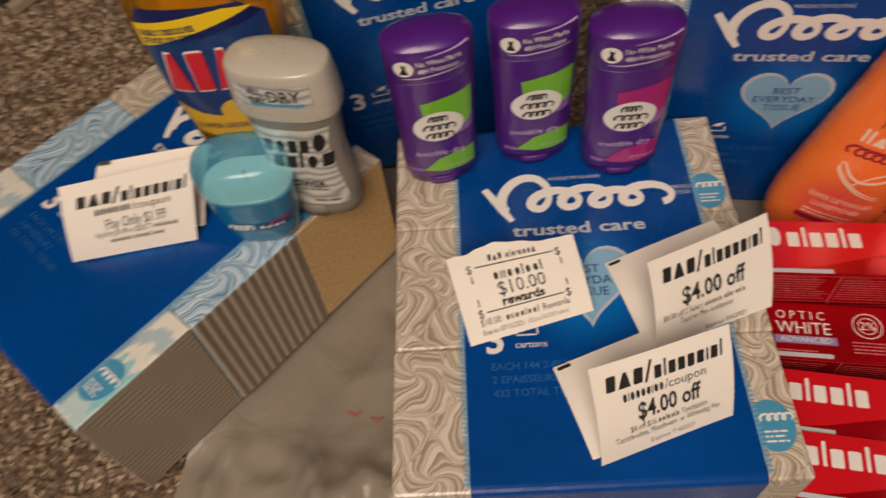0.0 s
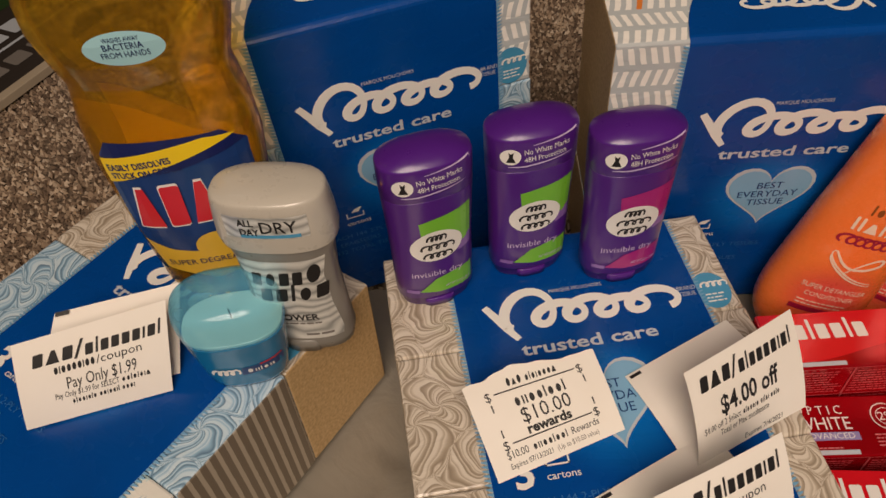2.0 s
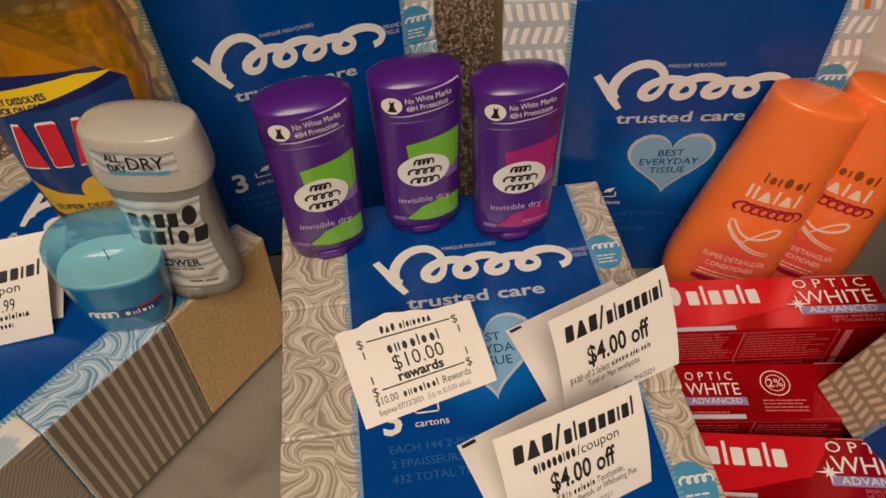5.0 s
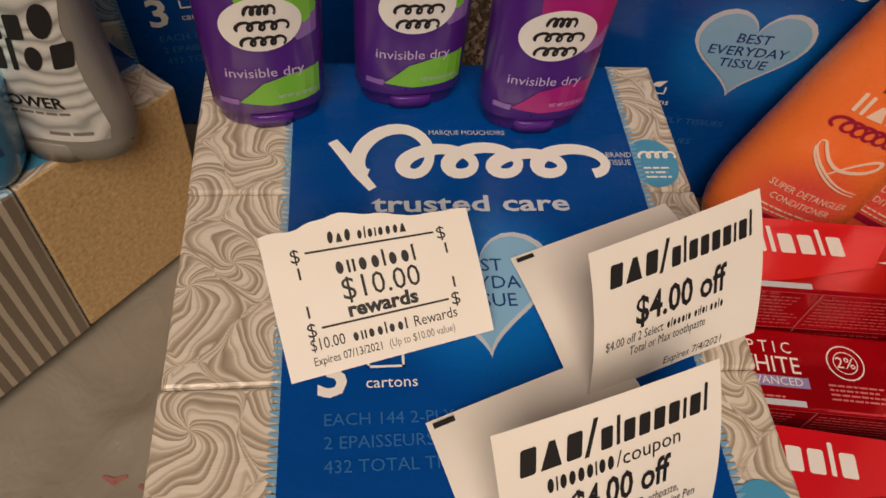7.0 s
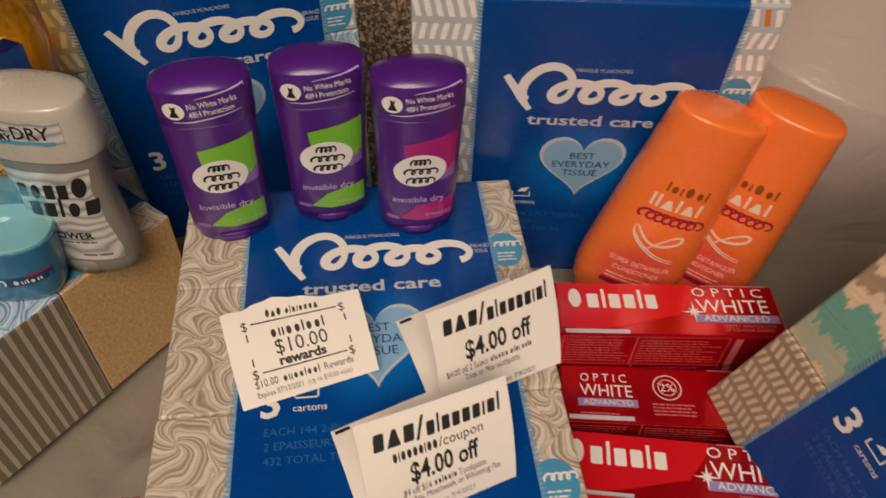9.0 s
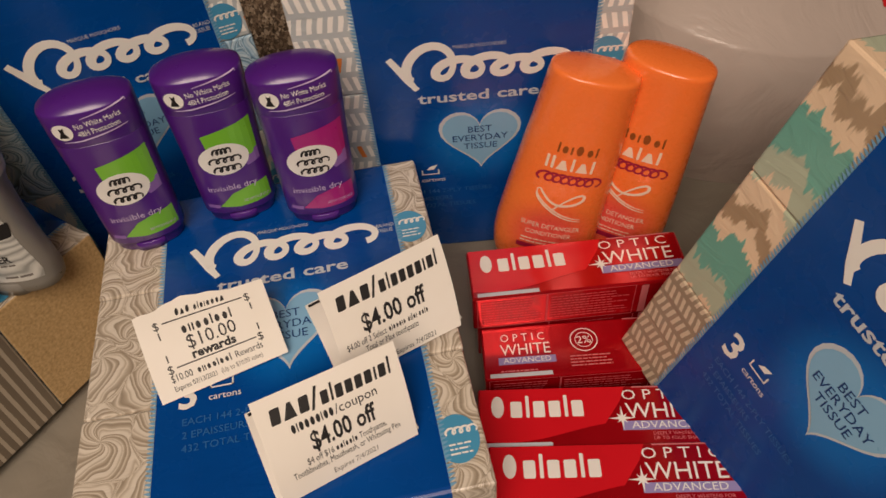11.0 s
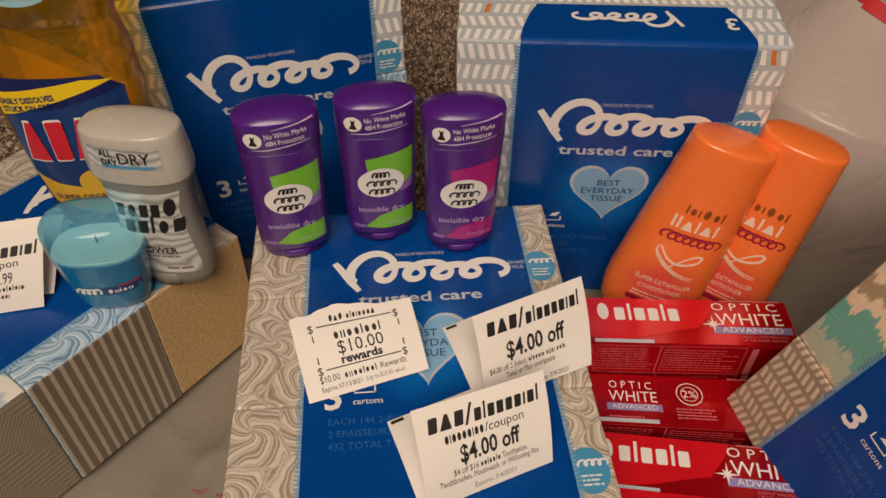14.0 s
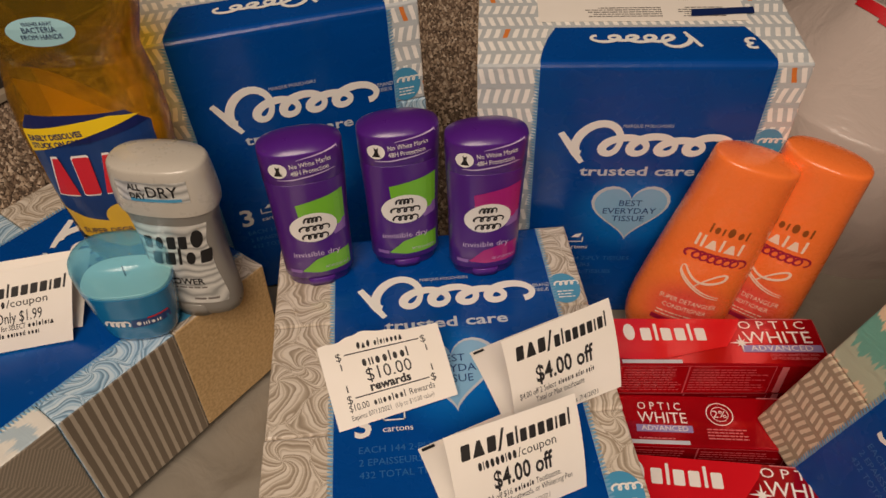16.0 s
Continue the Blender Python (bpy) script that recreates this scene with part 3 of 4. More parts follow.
# ---- toothpaste ----
M_TPRED = plain("metallic_red_card", (198, 10, 28), 0.14, 0.8, 0.14, metal=0.5)
M_TPLILAC = plain("lilac_print", (150, 140, 190), 0.35)
M_TPBAND = plain("bright_red_print", (226, 26, 40), 0.2, 0.6, 0.06, metal=0.15)
M_TPDIM = plain("dull_pink_print", (186, 78, 84), 0.35)
M_TPLINE = plain("pink_small_print", (206, 116, 120), 0.4)


def main_art(p, z):
    sw = [(0.0015, 0.0445), (0.0015, 0.006)] + [(0.004 + 0.080 * i / 14, 0.006 + 0.011 * (1 - math.cos(math.pi * i / 14)) / 2 - 0.004 * math.sin(math.pi * i / 14)) for i in range(15)] + [(0.096, 0.034), (0.100, 0.0445)]
    part("red_swoosh", raise_to(polygon(sw), z), M_TPBAND, p)
    pieces("mark_block", raise_to(mark(0.006, 0.0225, 0.066, 0.0165, "Onlnnln", 0.24), z + 0.0004), M_WHITE, p, "white rounded mark")
    part("range_word", raise_to(words("O P T I C", 0.0110, 0.0975, 0.0345, width=0.050), z), M_WHITE, p)
    part("range_word", raise_to(words("WHITE", 0.0165, 0.0985, 0.0205, width=0.0505), z), M_WHITE, p)
    strip = part("lilac_strip", raise_to(polygon(rect(0.095, 0.154, 0.0118, 0.0185)), z), M_TPLILAC, p)
    part("range_word", raise_to(words("ADVANCED", 0.0074, 0.101, 0.0128, width=0.046), z + 0.0004), M_WHITE, strip)
    part("small_print", raise_to(words("DEEPLY WHITENS FOR\nUP TO FOUR SHADES", 0.0034, 0.114, 0.0080, width=0.036), z), M_TPLINE, p)
    st = []
    for i in range(8):
        a = i * math.pi / 4
        r = 0.009 if i % 2 == 0 else 0.005
        st.append(polygon([(0.0955 + 0.0012 * math.cos(a + 1.57), 0.0205 + 0.0012 * math.sin(a + 1.57)), (0.0955 + 0.0012 * math.cos(a - 1.57), 0.0205 + 0.0012 * math.sin(a - 1.57)), (0.0955 + r * math.cos(a), 0.0205 + r * math.sin(a))]))
    st.append(raise_to(polygon(oval(0.0955, 0.0205, 0.0022, 0.0022, 12)), 0.0001))
    part("sparkle", raise_to(join(*st), z + 0.0003), M_WHITE, p)



def side_art(p, z):
    part("range_word", raise_to(words("O P T I C", 0.0095, 0.014, 0.0310, width=0.032), z), M_WHITE, p)
    part("range_word", raise_to(words("WHITE", 0.0135, 0.013, 0.0195, width=0.036), z), M_WHITE, p)
    strip = part("lilac_strip", raise_to(polygon(rect(0.011, 0.052, 0.0115, 0.0175)), z), M_TPLILAC, p)
    part("range_word", raise_to(words("ADVANCED", 0.0062, 0.0145, 0.0125, width=0.034), z + 0.0004), M_WHITE, strip)
    part("round_seal", raise_to(join(ring(0.074, 0.0285, 0.0100, 0.0100, 0.0007, 28), ring(0.074, 0.0285, 0.0065, 0.0065, 0.0005, 28)), z), M_WHITE, p)
    part("seal_word", raise_to(words("2%", 0.0090, 0.074, 0.0255, "CENTER"), z), M_WHITE, p)
    part("small_print", raise_to(lines(0.062, 0.0155, 0.030, 0.0010, 4, 0.0026, seed=21), z), M_TPLINE, p)
    part("small_print", raise_to(lines(0.012, 0.0065, 0.034, 0.0010, 1, 0.0026, seed=22), z), M_TPLINE, p)


def toothpaste_box(m, label, side_up=False):
    """Local: x along the box, y across its top, z up; origin at the front lower left corner."""
    w, d, h = 0.157, 0.0455, 0.036
    p = thing("toothpaste_box", m, label, "toothpaste box", "toothpaste boxes")
    part("carton", box(0, w, 0, d, 0, h, 0.0016), M_TPRED, p)
    z = h + 0.0004
    if side_up:
        side_art(p, z)
    else:
        main_art(p, z)
    # front long side: the ruled facts panel
    def front(bm):
        return map_verts(bm, lambda c: (c.x, -0.0004, c.y))
    facts = [lines(0.006, 0.031, 0.045, 0.0011, 9, 0.0030, seed=5), lines(0.056, 0.031, 0.058, 0.0011, 9, 0.0030, seed=6)]
    for x0, x1 in ((0.003, 0.0535), (0.0535, 0.117)):
        facts += [polygon(rect(x0, x1, 0.0345, 0.0351)), polygon(rect(x0, x1, 0.002, 0.0026)), polygon(rect(x0, x0 + 0.0006, 0.002, 0.035)), polygon(rect(x1 - 0.0006, x1, 0.002, 0.035))]
    part("facts_panel", front(join(*facts)), M_TPDIM, p, "ruled pale small print panel")
    part("end_strip", front(polygon(rect(0.121, 0.126, 0.003, 0.034))), M_TPLINE, p)
    # highlights along the top edges, painted as pale strips
    part("edge_highlight", raise_to(polygon(rect(0.004, 0.048, 0.0012, 0.0045)), z), M_SILV, p)
    part("edge_highlight", raise_to(polygon(rect(0.105, 0.152, 0.0436, 0.0446)), z), M_TPLINE, p)
    return p


TP = "shiny red toothpaste carton with white marks, "
toothpaste_box(pose(0.2458, 0.1425, 0.0370, 0, 0, -7.5), TP + "on top of another")
toothpaste_box(pose(0.2490, 0.1440, 0.0005, 0, 0, -7.0), TP + "underneath another")
toothpaste_box(pose(0.2432, 0.0985, 0.0005, 0, 0, -9.5), TP + "side panel up", True)
toothpaste_box(pose(0.2262, 0.0475, 0.0025, 0, 0, -12.5), TP + "lying beside a pack")
toothpaste_box(pose(0.2222, 0.0035, 0.0045, 0, 0, -12.5), TP + "lying beside a pack")

# ---- coupons ----
def sheet(a, b, c, d, curl, n=14, torn=0.0):
    """A paper panel between corners a b (top) and c d (bottom), bowed outwards by curl metres."""
    bm = bmesh.new()
    a, b, c, d = map(Vector, (a, b, c, d))
    nor = (b - a).cross(d - a).normalized()
    rows = []
    for j in range(n + 1):
        f = j / n
        row = []
        for i in range(n + 1):
            g = i / n
            p = (a * (1 - g) + b * g) * (1 - f) + (d * (1 - g) + c * g) * f
            if j == 0:
                p += (a - d).normalized() * torn * (math.sin(math.pi * min(1, g * 1.25)) ** 2 + 0.35 * noise.noise(Vector((g * 9, 0, 0))))
            row.append(bm.verts.new(p + nor * curl * (4 * f * (1 - f) + 0.25 * math.sin(3.1 * g + 2 * f))))
        rows.append(row)
    for j in range(n):
        for i in range(n):
            bm.faces.new((rows[j][i], rows[j + 1][i], rows[j + 1][i + 1], rows[j][i + 1]))
    return bm


def on_sheet(bm, a, b, c, d, curl, w, h, lift):
    """Lays flat print (x right 0..w, y up 0..h) onto such a panel."""
    a, b, c, d = map(Vector, (a, b, c, d))
    nor = (b - a).cross(d - a).normalized()
    slice_up(bm, w / 8)

    def fn(co):
        g, f = co.x / w, 1 - co.y / h
        p = (a * (1 - g) + b * g) * (1 - f) + (d * (1 - g) + c * g) * f
        return p - nor * lift + nor * curl * (4 * f * (1 - f) + 0.25 * math.sin(3.1 * g + 2 * f))
    return map_verts(bm, fn)


def coupon(label, front, curl, prints, back=None, marks=(), torn=0.0):
    p = thing("paper_coupon", Matrix.Translation((0, 0, 0)), label, "coupon", "paper coupons")
    pap = part("front_panel", sheet(*front, curl, 28 if torn else 14, torn), M_PAPER, p, smooth=True)
    sol = pap.modifiers.new("thickness", "SOLIDIFY")
    sol.thickness, sol.offset, sol.use_rim = 0.00012, 0, False
    for i, (bm, mat) in enumerate(prints):
        flat = on_sheet(bm, *front, curl, 0.080, 0.054, 0.0003)
        if i == 0:
            pieces("mark_block", flat, mat, p)
        else:
            part("printed_line", flat, mat, p)
    for i, bk in enumerate(back or ()):
        q = part("back_panel", sheet(*bk, -0.0015), M_PAPER, p, smooth=True)
        sol = q.modifiers.new("thickness", "SOLIDIFY")
        sol.thickness, sol.offset, sol.use_rim = 0.00012, 0, False
    for mk in marks:
        bm = bmesh.new()
        bm.faces.new([bm.verts.new(v) for v in mk])
        part("black_mark", bm, M_INK, p)
    return p


def shop_mark(x=0.006, y=0.040):
    """The shop's mark as plain blocks: a heavy short part and a lighter long one."""
    return join(mark(x, y, 0.0225, 0.0104, "nvn", 0.27, 0.15), mark(x + 0.0225, y, 0.0040, 0.0088, "/", 0.18, 0.1), mark(x + 0.0275, y - 0.0004, 0.041, 0.0088, "nlnnnninl", 0.2, 0.1))


coupon("folded white paper coupon propped on a tissue pack, 4 dollars",
       ((0.148, 0.100, 0.165), (0.2235, 0.131, 0.160), (0.228, 0.093, 0.1155), (0.154, 0.071, 0.1140)), -0.003,
       [(shop_mark(), M_INK), (words("$4.00 off", 0.0140, 0.018, 0.0240, width=0.043, fat=0.0003), M_INK),
        (join(words("$4.00 off 2 Select", 0.0052, 0.005, 0.0175, width=0.026), mark(0.0325, 0.0175, 0.028, 0.0036, "oloooio oiloi oolo", 0.16)), M_INK),
        (words("Total or Max toothpaste", 0.0052, 0.016, 0.0125, width=0.036), M_INK), (words("Expires 7/4/2021", 0.0045, 0.034, 0.002, width=0.028), M_INK)],
       [((0.1345, 0.1335, 0.1150), (0.2100, 0.1610, 0.1145), (0.2300, 0.1000, 0.1138), (0.1480, 0.0790, 0.1142))],
       [((0.1365, 0.1322, 0.1164), (0.1440, 0.1350, 0.1164), (0.1446, 0.1331, 0.1164), (0.1371, 0.1303, 0.1164))])
coupon("folded white paper toothpaste coupon propped on a tissue pack",
       ((0.106, 0.039, 0.163), (0.184, 0.061, 0.160), (0.188, 0.027, 0.1155), (0.112, 0.005, 0.1140)), -0.003,
       [(shop_mark(), M_INK), (join(mark(0.015, 0.0325, 0.024, 0.0060, "oiooooioo", 0.2), words("/coupon", 0.0072, 0.0395, 0.0325, width=0.024)), M_INK),
        (words("$4.00 off", 0.0135, 0.023, 0.0205, width=0.037, fat=0.0003), M_INK),
        (join(words("$4 off $16", 0.0050, 0.018, 0.0145, width=0.015), mark(0.0340, 0.0145, 0.013, 0.0036, "ooloolo", 0.16), words("Toothpaste,", 0.0050, 0.048, 0.0145, width=0.016)), M_INK),
        (words("Toothbrushes, Mouthwash, or Whitening Pen", 0.0050, 0.009, 0.0100, width=0.062), M_INK), (words("Expires 7/4/2021", 0.0042, 0.030, 0.0035, width=0.026), M_FAINT)],
       [((0.0930, 0.0640, 0.1150), (0.1690, 0.0900, 0.1145), (0.1890, 0.0320, 0.1138), (0.1080, 0.0080, 0.1142))],
       [((0.0952, 0.0630, 0.1164), (0.1030, 0.0658, 0.1164), (0.1036, 0.0638, 0.1164), (0.0958, 0.0610, 0.1164))])
coupon("white paper coupon propped beside an aqua deodorant",
       ((-0.214, 0.195, 0.163), (-0.127, 0.209, 0.165), (-0.1355, 0.178, 0.1165), (-0.220, 0.168, 0.1165)), -0.002,
       [(shop_mark(0.008, 0.037), M_INK), (join(mark(0.019, 0.0300, 0.022, 0.0060, "oiooooioo", 0.2), words("/coupon", 0.0072, 0.0415, 0.0300, width=0.024)), M_INK),
        (words("Pay Only $1.99", 0.0105, 0.025, 0.0195, width=0.037), M_INK), (join(words("Pay Only $1.99 for SELECT", 0.0052, 0.018, 0.0145, width=0.034), mark(0.053, 0.0145, 0.016, 0.0036, "oololoiv", 0.16)), M_INK),
        (mark(0.026, 0.0095, 0.034, 0.0036, "olooiolo ooiooil oooi", 0.16), M_INK)],
       [((-0.2000, 0.2260, 0.1500), (-0.1240, 0.2330, 0.1520), (-0.1320, 0.1900, 0.1165), (-0.2160, 0.1850, 0.1165))],
       [((-0.1990, 0.2248, 0.1518), (-0.1910, 0.2256, 0.1518), (-0.1912, 0.2236, 0.1500), (-0.1992, 0.2228, 0.1500))])


def dollar_frame():
    out = []
    for x, y in ((0.010, 0.0425), (0.066, 0.0425), (0.010, 0.0145), (0.066, 0.0145)):
        out.append(words("$", 0.0075, x, y))
    out += [polygon(rect(0.0155, 0.065, 0.0452, 0.0460)), polygon(rect(0.0155, 0.065, 0.0168, 0.0176)), polygon(rect(0.0115, 0.0123, 0.0360, 0.0405)), polygon(rect(0.0680, 0.0688, 0.0360, 0.0405)), polygon(rect(0.0115, 0.0123, 0.0215, 0.0260)), polygon(rect(0.0680, 0.0688, 0.0215, 0.0260))]
    return join(*out)


coupon("white paper reward slip, torn top edge, on a tissue pack",
       ((0.0350, 0.129, 0.140), (0.1135, 0.1395, 0.142), (0.1220, 0.098, 0.119), (0.0460, 0.083, 0.1130)), -0.002,
       [(dollar_frame(), M_INK), (mark(0.024, 0.0478, 0.031, 0.0048, "OvO oloiooov", 0.2, 0.1), M_INK), (mark(0.0245, 0.0355, 0.032, 0.0068, "oiioolool", 0.17), M_INK),
        (words("$10.00", 0.0125, 0.026, 0.0255, width=0.030), M_INK), (words("rewards", 0.0078, 0.0265, 0.0190, width=0.027, fat=0.0003), M_INK),
        (join(words("$10.00", 0.0062, 0.010, 0.0095, width=0.013), mark(0.0255, 0.0095, 0.022, 0.0046, "oiioolool", 0.14), words("Rewards", 0.0062, 0.050, 0.0095, width=0.017)), M_INK),
        (words("Expires 07/13/2021", 0.0045, 0.010, 0.0040, width=0.026), M_INK), (words("(Up to $10.00 value)", 0.0045, 0.039, 0.0040, width=0.026), M_FAINT)], torn=0.0045)


# ---- shaped bottles ----
def prof(rings, z, k):
    zs = [r[0] for r in rings]
    return float(np.interp(z, zs, [r[k] for r in rings]))


def on_body(bm, rings, power, lift, cut=0.005):
    """Bends flat print (x, y up) onto the front of a lofted body."""
    slice_up(bm, cut)

    def fn(co):
        w, d = prof(rings, co.y, 1), prof(rings, co.y, 2)
        x = max(-w * 0.995, min(w * 0.995, co.x))
        return (x, -(d * (1 - abs(x / w) ** power) ** (1 / power)) - lift, co.y)
    return map_verts(bm, fn)


M_PURPLE = plain("purple_plastic", (80, 30, 128), 0.30, 0.4, 0.05)
M_GREEN = plain("green_print", (122, 192, 52), 0.3, 0.2)
M_PINK = plain("magenta_print", (172, 26, 122), 0.3, 0.2)
M_LILAC = plain("lilac_panel", (142, 104, 178), 0.3, 0.2)
M_LAV = plain("lavender_print", (206, 186, 224), 0.3)


def womens_deodorant(m, label, patch):
    rings = [(0.000, 0.0215, 0.0120), (0.0015, 0.0225, 0.0128), (0.008, 0.0235, 0.0135), (0.0085, 0.0245, 0.0142), (0.010, 0.0252, 0.0150), (0.030, 0.0256, 0.0152), (0.060, 0.0260, 0.0155), (0.080, 0.0268, 0.0160), (0.0960, 0.02758, 0.01658), (0.0964, 0.0276, 0.0166), (0.0965, 0.02755, 0.01655), (0.0968, 0.0277, 0.0167), (0.112, 0.0279, 0.0169), (0.1186, 0.0279, 0.0169), (0.1199, 0.0276, 0.0167), (0.1207, 0.0267, 0.0161), (0.1236, 0.0205, 0.0124), (0.1256, 0.0115, 0.0070), (0.1262, 0.0030, 0.0020)]
    pw = 2.5
    p = thing("deodorant_stick", m, label, "deodorant", "purple deodorant sticks")
    part("body", loft(rings[:10], 48, pw), M_PURPLE, p, smooth=True)
    part("cap", loft(rings[10:], 48, pw), M_PURPLE, p, "glossy purple cap", smooth=True)
    part("dial", loft([(0.0005, 0.012, 0.0150), (0.007, 0.012, 0.0152), (0.0072, 0.0115, 0.0146)], 28, 3.5), M_PURPLE, p, smooth=True)
    f = lambda bm, lift=0.0003, cut=0.004: on_body(bm, rings, pw, lift, cut)
    part("colour_patch", f(polygon([(-0.010, 0.079), (0.023, 0.086), (0.0225, 0.060), (0.018, 0.056), (-0.004, 0.058), (-0.009, 0.068)])), patch, p)
    part("colour_patch", f(polygon([(-0.013, 0.0165), (-0.002, 0.027), (0.010, 0.031), (0.0225, 0.032), (0.0225, 0.0155), (0.0, 0.0140)])), patch, p)
    part("foot_panel", f(polygon([(-0.021, 0.0185), (-0.013, 0.0182), (-0.0135, 0.0150), (-0.021, 0.0155)])), M_LILAC, p)
    part("foot_panel", f(polygon([(0.010, 0.055), (0.0225, 0.060), (0.0222, 0.050), (0.014, 0.048)])), M_LILAC, p)
    ov = part("white_oval", f(polygon(oval(0.0, 0.058, 0.0165, 0.0130, 36, 6)), 0.0006), M_WHITE, p, "white oval badge")
    for i, (w, y) in enumerate(((0.012, 0.0625), (0.021, 0.0550), (0.018, 0.0475))):
        part("badge_flourish", f(squiggle(-w / 2 - 0.001, y, w * 1.05, 0.0064, 4, 1, 0.1), 0.0009, 0.003), M_INK, ov)
    part("line_print", f(words("invisible dry", 0.0072, -0.017, 0.031, width=0.033), 0.0006), M_LAV, p)
    part("line_print", f(words("NET WT 2.3 OZ (65 g)", 0.0032, 0.004, 0.0180, width=0.017), 0.0006), M_LAV, p)
    part("seal", f(polygon(oval(-0.0165, 0.109, 0.0058, 0.0058, 24)), 0.0006), M_WHITE, p)
    part("dress_icon", f(polygon([(-0.0192, 0.1052), (-0.0138, 0.1052), (-0.0155, 0.1092), (-0.0150, 0.1128), (-0.0165, 0.1116), (-0.0180, 0.1128), (-0.0175, 0.1092)]), 0.0009), M_INK, p)
    part("claim", f(words("No White Marks\n48H Protection", 0.0056, -0.009, 0.1100, turn=5, width=0.0275), 0.0006), M_WHITE, p)
    part("swash_line", f(ribbon([(-0.004, 0.1165, 0.4), (0.008, 0.1185, 1), (0.018, 0.120, 0.9), (0.023, 0.1205, 0.5), (0.0235, 0.119, 0.3)], 0.0005), 0.0006), M_LAV, p)
    part("swash_line", f(ribbon([(-0.018, 0.1015, 0.4), (-0.008, 0.1015, 1), (0.004, 0.1030, 1), (0.020, 0.1055, 0.4)], 0.0005), 0.0006), M_LAV, p)
    return p


ZT = D + 0.0012
womens_deodorant(pose(0.0345, 0.2270, ZT, 0, 0, 7), "purple deodorant stick with green patches and a white oval", M_GREEN)
womens_deodorant(pose(0.0995, 0.2385, ZT, 0, 0, 3), "purple deodorant stick with green patches and a white oval", M_GREEN)
womens_deodorant(pose(0.1570, 0.2210, ZT, 0, 0, 0), "purple deodorant stick with magenta patches and a white oval", M_PINK)

M_GREYP = plain("grey_plastic", (134, 131, 124), 0.3, 0.3, 0.04)
M_GREYCAP = plain("pearl_grey_plastic", (190, 185, 173), 0.28, 0.4, 0.04)


def chrome_label():
    k = Mat("silver_label_painted_sheen", rough=0.3, metal=0.4, coat=0.3)
    # the label's swooping reflections, put into its colour as wavy rings
    n = k.node("ShaderNodeTexWave", Scale=46.0, Distortion=9.0, Detail=1.0)
    n.wave_type = "RINGS"
    k.link(k.coords(), n.inputs["Vector"])
    k.colour(k.ramp(n.outputs["Fac"], [(0, srgb(172, 174, 171)), (0.22, srgb(208, 210, 206)), (0.7, srgb(228, 229, 224)), (1, srgb(240, 241, 236))]))
    return k.m


M_CHROME = chrome_label()


def mens_deodorant(m):
    rings = [(0.000, 0.0250, 0.0135), (0.002, 0.0290, 0.0155), (0.010, 0.0305, 0.0168), (0.030, 0.0290, 0.0165), (0.060, 0.0275, 0.0165), (0.085, 0.0290, 0.0172), (0.0931, 0.0319, 0.0181), (0.0935, 0.0320, 0.0182), (0.094, 0.0328, 0.0188), (0.0944, 0.0329, 0.0188), (0.100, 0.0338, 0.0192), (0.112, 0.0330, 0.0190), (0.122, 0.0318, 0.0186), (0.1265, 0.0311, 0.0182), (0.1279, 0.0303, 0.0177), (0.1286, 0.0290, 0.0169), (0.1303, 0.0190, 0.0112), (0.1308, 0.0040, 0.0030)]
    pw = 2.5
    p = thing("deodorant_stick", m, "grey deodorant stick with a silver label, reflections painted as swirls", "deodorant")
    part("body", loft(rings[:8], 48, pw), M_GREYP, p, smooth=True)
    part("cap", loft(rings[8:], 48, pw), M_GREYCAP, p, "pearl grey cap", smooth=True)
    part("dial", loft([(0.001, 0.0135, 0.0172), (0.0115, 0.0135, 0.0176), (0.012, 0.013, 0.0168)], 28, 3.5), M_GREYP, p, smooth=True)
    f = lambda bm, lift=0.0003, cut=0.004: on_body(bm, rings, pw, lift, cut)
    part("front_label", f(polygon([(-0.0265, 0.086), (0.0255, 0.086), (0.0225, 0.070), (0.0235, 0.045), (0.0265, 0.020), (0.0255, 0.0145), (-0.0235, 0.0145), (-0.0235, 0.020), (-0.0215, 0.045), (-0.0215, 0.070)])), M_CHROME, p)
    pieces("mark_block", f(mark(-0.0200, 0.064, 0.042, 0.0150, "nonnO", 0.3, 0.22, 4), 0.0006), M_INK, p, "black slanted mark")
    pieces("mark_block", f(mark(-0.0180, 0.0500, 0.042, 0.0150, "nnlon", 0.3, 0.22, 4), 0.0006), M_INK, p)
    part("scent_word", f(words("POWER", 0.0078, -0.0105, 0.0330, width=0.025, fat=0.0002), 0.0006), M_INK, p)
    part("small_print", f(lines(-0.011, 0.0305, 0.027, 0.0013, 1, 0.003), 0.0006), M_FAINT, p)
    part("small_print", f(lines(0.004, 0.0200, 0.018, 0.0018, 1, 0.003), 0.0006), M_FAINT, p)
    cl = part("cap_label", f(polygon(rect(-0.0225, 0.0225, 0.1065, 0.1215))), M_CHROME, p)
    part("claim", f(words("ALL\nDAY", 0.0064, -0.0145, 0.1156, width=0.011, fat=0.0002), 0.0006), M_INK, cl)
    part("claim", f(words("DRY", 0.0115, -0.0025, 0.1109, width=0.0195, fat=0.0001), 0.0006), M_INK, cl)
    part("blue_strip", f(polygon(rect(-0.0140, 0.0180, 0.1073, 0.1096)), 0.0006), M_SKY, cl)
    return p


mens_deodorant(pose(-0.0500, 0.2075, 0.1152, 0, 0, -13))


